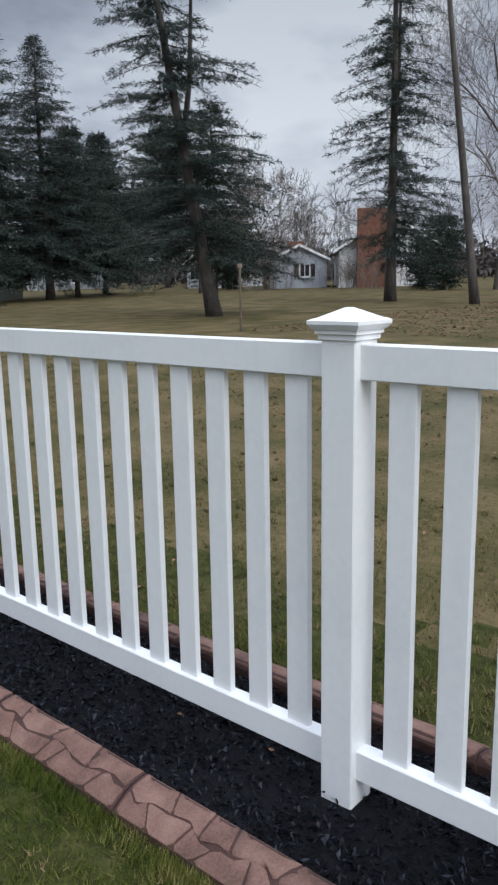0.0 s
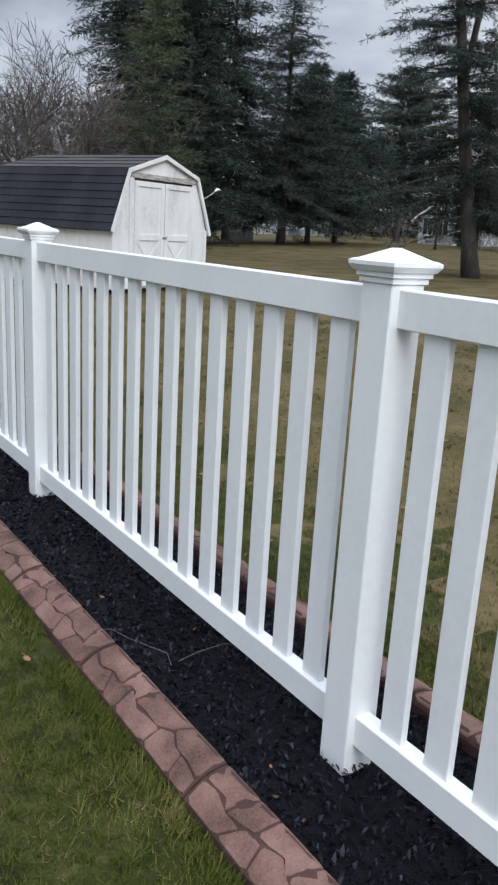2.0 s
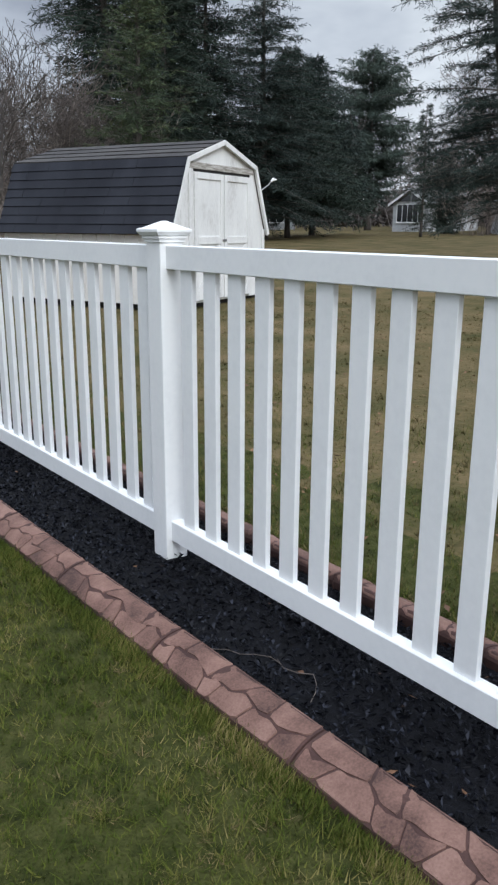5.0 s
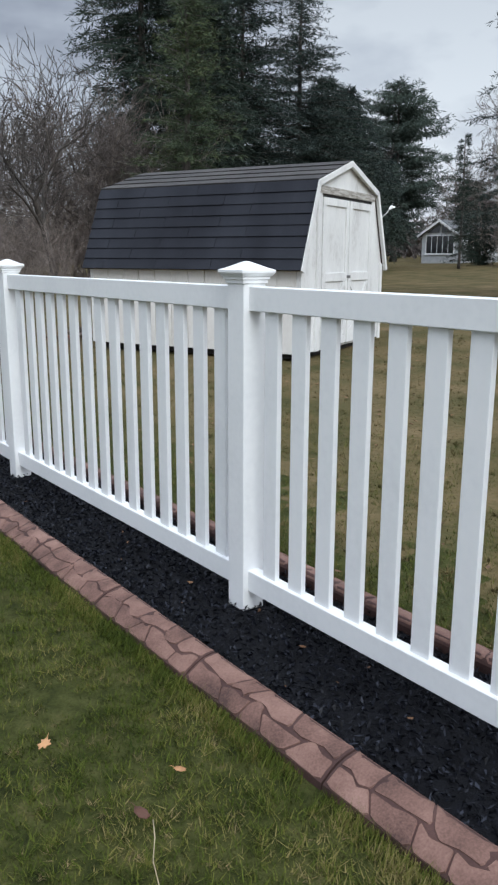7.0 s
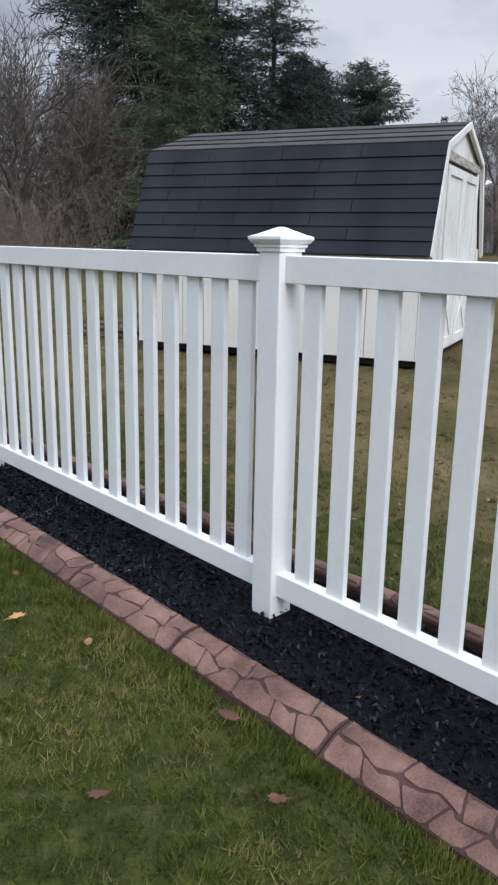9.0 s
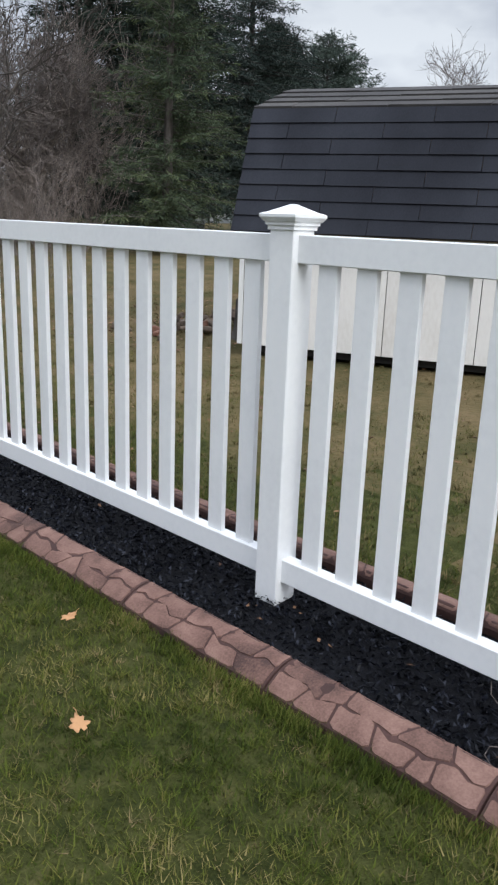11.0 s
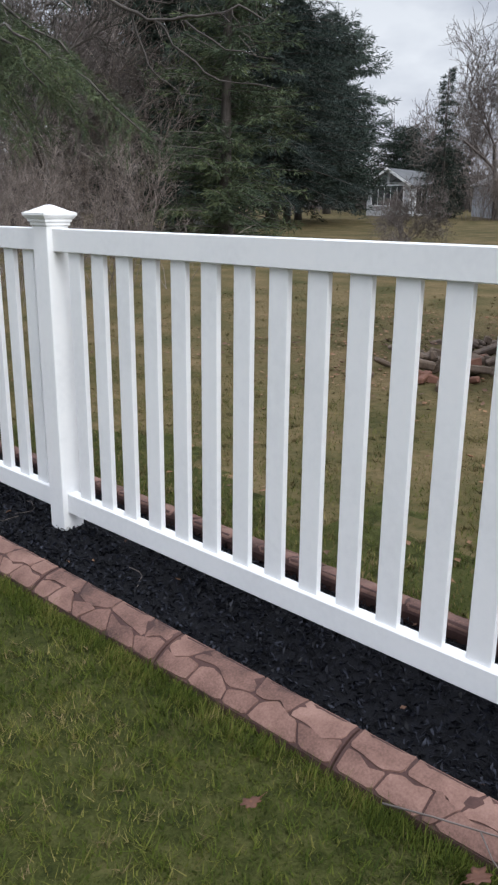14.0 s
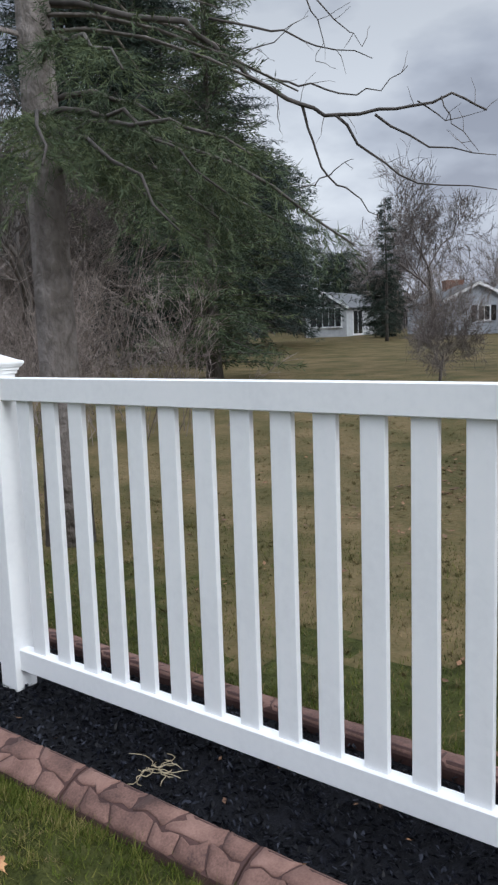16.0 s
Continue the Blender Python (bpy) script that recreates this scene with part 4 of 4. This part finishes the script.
def hedge(name, x0, y0, x1, y1, depth, h, n, seed, mat_name, label):
    """A far hedgerow: a deep, uneven band of short crossed sprays."""
    rng = np.random.default_rng(seed)
    q = rng.random(n)
    x, y = x0 + (x1 - x0) * q + rng.normal(0, depth, n), y0 + (y1 - y0) * q + rng.normal(0, depth, n)
    top = h * (0.7 + 0.3 * np.sin(q * 41 + 1) * np.sin(q * 17) + 0.25 * np.sin(q * 97))
    z = np.array([ground_z(a, b) for a, b in zip(x, y)]) + top * rng.random(n) ** 0.8
    c, d, e = np.stack([x, y, z], 1), rng.normal(0, 0.32, (n, 3)), rng.normal(0, 0.16, (n, 3))
    d[:, 2] = np.abs(d[:, 2]) + 0.15
    v = np.stack([c - e, c + e, c + d], 1)
    t = np.array([(0, 1, 2)])[None] + (np.arange(n) * 3)[:, None, None]
    return tagged(raw_mesh(name, v.reshape(-1, 3), t.reshape(-1, 3), M[mat_name]), label, "hedge", kind="stuff")


hedge("far_hedge", 20.0, 98.0, 76.0, 92.0, 1.6, 5.0, 16000, 71, "needle", "dark hedgerow far behind the houses")
hedge("far_hedge", 76.0, 92.0, 92.0, 36.0, 1.6, 4.5, 16000, 72, "woods", "brown hedgerow far behind the houses")
hedge("far_hedge", -14.0, 62.0, 20.0, 98.0, 1.6, 4.5, 12000, 73, "woods", "brown hedgerow far behind the houses")
for i, (a, b) in enumerate((((1.62, 23.6, 2.75), (1.32, 22.15, 2.15)), ((1.7, 23.6, 2.9), (1.75, 22.2, 2.4)), ((1.6, 23.6, 2.8), (0.75, 22.5, 2.45)),
                            ((1.75, 23.65, 3.0), (2.25, 22.5, 2.65)), ((1.58, 23.7, 2.6), (0.5, 23.2, 2.2)), ((1.7, 23.6, 2.7), (1.6, 21.9, 2.5)), ((1.65, 23.65, 3.2), (1.0, 22.2, 2.9)),
                            ((1.75, 23.6, 2.65), (2.93, 22.36, 2.18)), ((1.74, 23.6, 2.75), (2.44, 22.6, 2.2)), ((1.72, 23.6, 2.85), (2.2, 21.6, 2.08)), ((1.7, 23.6, 2.55), (1.8, 22.4, 2.12)))):
    bough(old, a, b, 0.35, 130 + i, "needle_warm", "bark")
thicket("brush_thicket", 14.5, 40.3, 2.0, 1.8, 7.2, 110, 57, "rounded mass of fine brown twigs before the spruces", r=0.013)
thicket("brush_thicket", 48.6, 41.2, 2.2, 2.2, 4.4, 90, 58, "leafless brown shrub before the blue house", r=0.012)
thicket("brush_thicket", 50.5, 31.5, 3.0, 4.0, 2.4, 70, 54, "leafless brown shrubs by the brick chimney", r=0.012)
conifer("dark_cedar", 44.5, 22.9, 4.6, 1.8, 55, "needle", "dark evergreen shrub near the far houses", base=0.2, levels=14, per=10, droop=-0.05, trunk_r=0.12, blade=0.3, density=1.4, round_top=0.5)
conifer("dark_cedar", 47.0, 25.6, 3.4, 1.6, 56, "needle", "dark evergreen shrub near the far houses", base=0.2, levels=12, per=10, droop=-0.05, trunk_r=0.12, blade=0.3, density=1.4, round_top=0.5)


# ---- grass, leaves and small things ----
def blades(name, n, x0, x1, y0, y1, seed, material, label, hmin, hmax, wid, falloff=0.0, clump=0.0, tuft=0, drift=0.0, flat=0.95):
    """Grass blades over a strip; tuft gathers them in bunches of that many, drift leans them all towards +x."""
    rng = np.random.default_rng(seed)
    m = n // tuft if tuft else n
    x = rng.uniform(0, 1, m) ** (1 + falloff) * (x1 - x0) + x0
    y = rng.uniform(y0, y1, m)
    if x0 < 0:
        x = x - np.array([curb_bow(-1, b) for b in y])
    if clump:
        keep = np.array([noise.noise((a * 3.1, b * 3.1, 0.3)) + 0.35 * noise.noise((a * 9, b * 9, 2.3)) for a, b in zip(x, y)]) > rng.uniform(-0.75, clump, m)
        x, y = x[keep], y[keep]
    h = rng.uniform(hmin, hmax, len(x))
    if tuft:
        x, y, h = (np.repeat(q, tuft) for q in (x, y, h))
        x, y, h = x + rng.normal(0, 0.009, len(x)), y + rng.normal(0, 0.009, len(x)), h * rng.uniform(0.55, 1.1, len(x))
    n = len(x)
    z = np.array([ground_z(a, b) if abs(a) > 0.7 else -0.02 for a, b in zip(x, y)])
    a = rng.uniform(0, 2 * np.pi, n)
    lean = rng.uniform(0.15, flat, n) * h
    p = np.stack([x, y, z], 1)
    s = np.stack([np.sin(a + rng.normal(0, 0.8, n)), -np.cos(a), np.zeros(n)], 1) * (wid * rng.uniform(0.6, 1.4, n))[:, None]
    d = np.stack([np.cos(a) * lean + drift * h, np.sin(a) * lean, h], 1)
    v = np.stack([p - s, p + s, p + d], 1)
    t = np.array([(0, 1, 2)])[None] + (np.arange(n) * 3)[:, None, None]
    ob = raw_mesh(name, v.reshape(-1, 3), t.reshape(-1, 3), M[material])
    return tagged(ob, label, "grass", kind="stuff")


blades("lawn_grass", 430000, -0.459, -2.3, -1.5, 23.5, 61, "blade", "short green mown grass along the curb", 0.010, 0.026, 0.0016, falloff=0.25, clump=-0.32, flat=1.5)
blades("lawn_tufts", 170000, -0.500, -2.2, -1.5, 23.5, 65, "blade", "bunched longer grass scattered over the lawn", 0.022, 0.040, 0.0013, falloff=0.4, clump=0.3, tuft=22, flat=1.9)
blades("dead_grass", 75000, -0.500, -2.2, -1.5, 23.5, 66, "straw", "dead straw-coloured grass among the green", 0.008, 0.022, 0.0014, falloff=0.4, clump=0.35, tuft=14, flat=2.4)
blades("dormant_grass", 260000, 0.50, 8.5, -1.0, 26.0, 62, "straw", "short dormant straw-coloured grass behind the fence", 0.010, 0.030, 0.0020, falloff=0.5, clump=0.12, flat=1.4)
blades("dormant_tufts", 150000, 0.60, 9.5, -1.0, 26.0, 67, "straw", "bunches of longer dormant grass behind the fence", 0.020, 0.048, 0.0022, falloff=0.35, clump=0.35, tuft=20, flat=1.6)
blades("curb_edge_grass", 80000, -0.457, -0.54, -1.5, 23.5, 63, "blade", "longer grass leaning against the curb", 0.022, 0.048, 0.0015, clump=0.1, tuft=10, drift=0.45, flat=1.2)
blades("rear_green_grass", 160000, 0.49, 3.0, -1.5, 25.0, 64, "blade", "green grass along the rear curb", 0.012, 0.034, 0.0018, falloff=1.0, clump=0.2, flat=1.4)
blades("straw_patch", 260, -0.69, -0.77, 16.45, 16.66, 68, "leaf", "small patch of dry brown grass in the lawn", 0.008, 0.018, 0.0013, flat=3.0)


def leaf_shape(kind, seed, size):
    """A curled dry leaf: lobed oak or plain oval, with a thin body and a stalk."""
    rng = random.Random(seed)
    out = []
    n = 30
    for i in range(n):
        t = i / n * 2 * math.pi
        r = 0.5 + (0.11 * math.sin(t * 7 + 0.6) + 0.07 * math.sin(t * 3 + 1) + 0.05 * rng.uniform(-1, 1) if kind == "oak" else 0.03 * math.sin(t * 7))
        out.append((math.cos(t) * r * size, math.sin(t) * r * size * (0.62 if kind == "oak" else 0.55)))
    k1, k2 = rng.uniform(2.5, 6.0), rng.uniform(-4, 4)

    def lift(x, y):
        return 0.006 + (k1 * y * y + k2 * x * y + 1.2 * x * x) * 0.8 + rng.uniform(0, 0.002)
    rings = [[(x * f, y * f, lift(x * f, y * f)) for x, y in out] for f in (1.0, 0.55)]
    top = rings[0] + rings[1] + [(0, 0, 0.006)]
    vs = top + [(x, y, z - 0.0012) for x, y, z in top]
    o = len(top)
    fs = []
    for k in range(n):
        j = (k + 1) % n
        fs += [(k, j, n + j, n + k), (n + k, n + j, 2 * n), (o + k, o + n + k, o + n + j, o + j), (o + n + k, o + 2 * n, o + n + j), (k, o + k, o + j, j)]
    sv, sf = tube([(0.45 * size, 0, 0.008), (0.7 * size, 0.03 * size, 0.012), (0.95 * size, 0.1 * size, 0.010)], [0.0012, 0.001, 0.0008], 4)
    b = len(vs)
    return vs + [tuple(q) for q in sv], fs + [tuple(i + b for i in f) for f in sf]


LEAVES = [(-0.78, 16.30, "oak", 0.085), (-1.05, 9.32, "oak", 0.05), (-0.97, 8.90, "oval", 0.055), (-0.78, 11.02, "oval", 0.06), (-0.76, 12.70, "oak", 0.06),
          (-0.66, 12.38, "oval", 0.05), (-0.57, 11.76, "oval", 0.07), (-1.02, 11.71, "oak", 0.05), (-0.66, 14.96, "oak", 0.06), (-0.96, 14.45, "oak", 0.075),
          (-0.65, 20.03, "oval", 0.065), (-0.53, 17.26, "oak", 0.06), (-0.96, 17.33, "oval", 0.07), (-0.76, 21.03, "oak", 0.07), (-1.08, 4.17, "oval", 0.05),
          (-0.70, 17.75, "oak", 0.05), (-0.62, 16.95, "oval", 0.05), (-0.60, 13.05, "oval", 0.045), (-0.80, 8.99, "oval", 0.035), (-0.99, 8.09, "oval", 0.05), (-0.58, 16.52, "oak", 0.06), (-0.53, 16.44, "oval", 0.055),
          (-0.70, 11.42, "oak", 0.05), (-1.0, 20.2, "oak", 0.06), (-0.90, 3.25, "oval", 0.04), (-0.60, 3.31, "oval", 0.035), (-0.60, 1.93, "oak", 0.035)]
for i, (lx, ly, kind, size) in enumerate(LEAVES):
    vs, fs = leaf_shape(kind, 70 + i, size)
    lf = shape("fallen_leaf", vs, fs, M["leaf_obj"], smooth=True)
    lf.matrix_world = pose(lx, ly, 0.014, 0, 0, 47 * i % 360)
    tagged(lf, "dry brown %s leaf lying on the lawn" % ("lobed oak" if kind == "oak" else "oval"), "leaf", "fallen leaves")
vs, fs = leaf_shape("oak", 99, 0.085)
lf = shape("fallen_leaf", vs, fs, M["leaf_obj"], smooth=True)
lf.matrix_world = pose(-0.43, 20.02, 0.045, 0, 18, 40)
tagged(lf, "orange-brown oak leaf lying on the sloping curb", "leaf", "fallen leaves")


def litter(name, n, x0, x1, y0, y1, seed, label, size=0.03):
    rng = np.random.default_rng(seed)
    g = Tris()
    for _ in range(n):
        x, y = rng.uniform(x0, x1), rng.uniform(y0, y1)
        z = (ground_z(x, y) if abs(x) > 0.7 else -0.01) + 0.02
        a, s = rng.uniform(0, 6.28), size * rng.uniform(0.5, 1.4)
        c, d = math.cos(a) * s, math.sin(a) * s
        q = rng.uniform(-0.3, 0.9, 4) * s * 0.5
        g.add([(x - c, y - d, z + q[0]), (x - d * 0.45, y + c * 0.45, z + q[1]), (x + c, y + d, z + q[2]), (x + d * 0.5, y - c * 0.5, z + q[3]), (x, y, z)],
              [(0, 1, 4), (1, 2, 4), (2, 3, 4), (3, 0, 4)])
    return tagged(g.mesh(name, M["leaf"]), label, "leaves", kind="stuff")


litter("leaf_litter", 2400, 0.5, 9, 0, 26, 81, "scattered brown leaves on the dormant lawn", 0.022)
litter("leaf_litter", 5200, 14, 30, 4, 13, 82, "bed of brown leaves under the far trees", 0.045)
litter("leaf_litter", 1200, 3.0, 7.5, 18.8, 22.5, 83, "drift of brown leaves behind the shed", 0.028)
litter("mulch_debris", 170, -0.31, 0.31, -1, 24, 84, "bits of leaf and bark on the mulch", 0.012)


def twig_tangle(name, x, y, seed, label, n=14, ln=0.16, mat_name="dry_straw"):
    rng = np.random.default_rng(seed)
    g = Tris()
    for _ in range(n):
        p = np.array([rng.normal(0, 0.02), rng.normal(0, 0.02), 0.015])
        a = rng.uniform(0, 6.28)
        for i in range(6):
            a += rng.normal(0, 0.7)
            q = p + np.array([math.cos(a), math.sin(a), rng.normal(0, 0.22)]) * ln / 6
            q[2] = max(0.012, q[2])
            g.tube(p, q, 0.0016, 0.0013, 4)
            p = q
    ob = g.mesh(name, M[mat_name])
    ob.matrix_world = pose(x, y, 0.0)
    return tagged(ob, label, "twigs")


twig_tangle("grass_tuft", -0.17, 21.02, 91, "knot of dry straw lying on the mulch", 14, 0.12)
twig_tangle("dry_twig", -0.16, 3.08, 92, "thin dry twig lying on the mulch", 2, 0.5, "twig")
twig_tangle("dry_twig", -0.14, 19.75, 93, "thin dry twig lying on the mulch", 2, 0.25, "twig")
twig_tangle("dry_twig", -0.12, 18.95, 94, "thin dry twig lying on the mulch", 1, 0.2, "twig")
twig_tangle("dry_twig", -0.2, 6.35, 95, "thin dry twig lying on the mulch", 2, 0.3, "twig")
twig_tangle("dry_twig", -0.18, 13.6, 96, "thin dry twig lying on the mulch", 2, 0.25, "twig")


def stem(name, pts, r, z, label, mat_name):
    """One long bent stem lying on the ground."""
    vs, fs = tube([(x, y, z + dz) for x, y, dz in pts], [r * (1 - 0.1 * i) for i in range(len(pts))], 5)
    return tagged(shape(name, vs, fs, M[mat_name], smooth=True), label, "twigs")


stem("straw_stem", [(-0.96, 8.86, 0.02), (-0.99, 8.80, 0.026), (-1.03, 8.74, 0.022), (-1.06, 8.66, 0.024)], 0.0018, 0.0, "long pale straw stem lying on the lawn", "dry_straw")
stem("dry_twig", [(-0.50, 17.52, 0.03), (-0.47, 17.40, 0.045), (-0.44, 17.28, 0.055), (-0.40, 17.16, 0.06)], 0.0028, 0.0, "thin grey twig lying across the curb", "twig")
stem("dry_twig", [(-0.45, 17.30, 0.055), (-0.49, 17.25, 0.04), (-0.53, 17.17, 0.03)], 0.002, 0.0, "thin grey twig lying across the curb", "twig")


def debris_pile(x, y, seed, n, w, d):
    """A low heap of broken wood and stone, each piece a rough block."""
    rng = random.Random(seed)
    p = empty("debris_pile", pose(x, y, ground_z(x, y), 0, 0, 24), "low heap of weathered wood scraps and stones", "debris pile")
    for i in range(n):
        sx, sy, sz = rng.uniform(0.07, 0.30), rng.uniform(0.05, 0.10), rng.uniform(0.04, 0.09)
        bm = bmesh.new()
        bmesh.ops.create_cube(bm, size=1.0)
        for q in bm.verts:
            q.co = Vector((q.co.x * sx * rng.uniform(0.75, 1.2), q.co.y * sy * rng.uniform(0.75, 1.2), q.co.z * sz * rng.uniform(0.75, 1.2)))
        bmesh.ops.bevel(bm, geom=list(bm.edges), offset=0.012, segments=1, affect="EDGES")
        u, v = rng.gauss(0, 0.42), rng.gauss(0, 0.42)
        ob = part("piece", bm, M["wood"] if rng.random() < 0.85 else M["brick"], p)
        ob.matrix_local = pose(u * w, v * d, 0.03 + 0.16 * max(0, 1 - (u * u + v * v) * 2.2) * rng.random(), rng.uniform(-25, 25), rng.uniform(-25, 25), rng.uniform(0, 180))


debris_pile(4.3, 20.1, 5, 34, 0.8, 0.6)
debris_pile(5.0, 20.0, 6, 44, 0.9, 0.7)


def tree_stump(x, y, seed):
    """A short rough stump with ridged bark, spreading at the root and a paler cut top."""
    rng = random.Random(seed)
    s = empty("tree_stump", pose(x, y, ground_z(x, y) - 0.03), "short dark tree stump beside the wood scraps", "stump")
    n, rings = 22, ((0.0, 0.23), (0.06, 0.19), (0.18, 0.165), (0.34, 0.155), (0.46, 0.15))
    ridge = [rng.uniform(0.92, 1.1) for _ in range(n)]
    vs = [(math.cos(k / n * 2 * math.pi) * rad * ridge[k] * rng.uniform(0.98, 1.02), math.sin(k / n * 2 * math.pi) * rad * ridge[k], z + (0.02 * ridge[k] if z > 0.4 else 0))
          for z, rad in rings for k in range(n)]
    fs = [(i * n + k, i * n + (k + 1) % n, (i + 1) * n + (k + 1) % n, (i + 1) * n + k) for i in range(len(rings) - 1) for k in range(n)]
    shape("bark", vs, fs, M["bark"], s)
    top = [(math.cos(k / n * 2 * math.pi) * 0.146 * ridge[k], math.sin(k / n * 2 * math.pi) * 0.146 * ridge[k], 0.472 + 0.01 * rng.random()) for k in range(n)]
    shape("cut_top", top + [(0, 0, 0.478)], [(k, (k + 1) % n, n) for k in range(n)], M["wood"], s)


tree_stump(4.5, 19.25, 9)


def wire_post():
    p = empty("metal_post", pose(13.8, 12.7, ground_z(13.8, 12.7) - 0.05), "thin weathered metal post standing in the lawn", "post")
    vs, fs = tube([(0, 0, 0), (0.01, 0, 0.8), (0.0, 0, 1.75)], [0.035, 0.03, 0.03], 8)
    shape("pole", vs, fs, M["wood"], p)
    part("top_plate", box_bm(-0.09, 0.09, -0.015, 0.015, 1.70, 1.80, 0.004), M["wood"], p)


wire_post()


def panel_fence():
    f = empty("panel_fence", facing(29.9, 51.2, 215), "low grey board fence in the shade of the spruces", "fence")
    for i in range(5):
        part("board", box_bm(i * 0.42, i * 0.42 + 0.405, 0, 0.03, -0.3, 0.72, 0.004), M["grey_fence"], f)
    for i in range(2):
        part("post", box_bm(i * 1.98 - 0.05, i * 1.98 + 0.05, 0.031, 0.12, -0.3, 0.8, 0.004), M["grey_fence"], f)


panel_fence()


def low_hanging_branch():
    """The leafless bough that reaches out of the old spruce above the fence, with its side shoots."""
    rng = np.random.default_rng(111)
    t = empty("bare_branch", pose(0, 0, 0), "long leafless bough reaching out over the lawn", "branch")
    lines = [
        (0.0210, [(1.68, 23.7, 3.62), (2.08, 22.7, 3.36), (2.28, 22.55, 3.14), (2.43, 22.38, 3.0), (2.58, 22.19, 2.87), (2.71, 21.98, 2.79), (2.85, 21.65, 2.79), (2.95, 21.32, 2.84), (3.03, 21.13, 2.72)]),
        (0.0105, [(2.59, 22.18, 2.86), (2.66, 22.15, 2.65), (2.74, 22.09, 2.43), (2.83, 21.95, 2.31), (2.91, 21.81, 2.16)]),
        (0.0105, [(2.7, 22.0, 2.79), (2.83, 21.84, 2.56), (2.98, 21.56, 2.34), (3.14, 21.1, 2.26)]),
        (0.0090, [(2.8, 21.77, 2.77), (2.97, 21.48, 2.55), (3.1, 21.09, 2.46)]),
        (0.0080, [(2.43, 22.35, 3.05), (2.55, 22.18, 2.97), (2.68, 21.96, 2.91), (2.79, 21.72, 2.9), (2.82, 21.55, 3.02)]),
        (0.0090, [(2.16, 22.58, 3.37), (2.39, 22.27, 3.28), (2.55, 22.04, 3.18), (2.72, 21.74, 3.08)]),
        (0.0060, [(2.27, 22.54, 3.17), (2.36, 22.38, 3.2), (2.48, 22.05, 3.34)]),
        (0.0050, [(2.74, 22.09, 2.43), (2.7, 22.2, 2.38), (2.63, 22.34, 2.34)]),
        (0.0050, [(2.74, 22.09, 2.43), (2.76, 22.02, 2.48), (2.8, 21.93, 2.52)]),
        (0.0050, [(2.93, 21.38, 2.83), (2.99, 21.34, 2.67), (3.07, 21.19, 2.49)]),
        (0.0050, [(2.89, 21.52, 2.82), (2.97, 21.37, 2.69), (3.03, 21.14, 2.72)]),
        (0.0050, [(2.45, 22.04, 3.42), (2.55, 22.0, 3.24), (2.57, 22.06, 3.1)]),
        (0.0050, [(2.48, 21.99, 3.42), (2.62, 21.84, 3.23), (2.68, 21.79, 3.15)]),
        (0.0040, [(2.49, 22.29, 2.96), (2.52, 22.33, 2.81), (2.56, 22.32, 2.7)]),
    ]
    fine = Tris()
    for r, pts in lines:
        dense = []
        for a, b in zip(pts[:-1], pts[1:]):
            a, b = np.array(a), np.array(b)
            dense += [a + (b - a) * q + rng.normal(0, 0.012, 3) * (q > 0) for q in (0.0, 0.34, 0.67)]
        dense.append(np.array(pts[-1]))
        n = len(dense)
        vs, fs = tube(dense, [r * (1 - 0.72 * i / (n - 1)) for i in range(n)], 6)
        shape("bough" if r > 0.02 else "shoot", vs, fs, M["bark"], t, smooth=True)
        for p in dense[max(1, n // 3):]:
            for _ in range(int(rng.random() < 0.4)):
                d = rng.normal(0, 1, 3) * (0.5, 0.8, 0.6) + np.array([0.1, -0.5, -0.1])
                d /= np.linalg.norm(d)
                q = p
                for k in range(3):
                    d = d + rng.normal(0, 0.25, 3)
                    d /= np.linalg.norm(d)
                    e = q + d * rng.uniform(0.03, 0.09)
                    fine.tube(q, e, 0.0028 * (1 - k * 0.25), 0.0024 * (1 - k * 0.25), 3)
                    q = e
    tagged(fine.mesh("twig", M["twig"], t), kind="stuff")


low_hanging_branch()

curb(-1, 51, "stamped concrete curb in a reddish flagstone pattern along the lawn")
curb(1, 52, "stamped concrete curb in a reddish flagstone pattern behind the fence")
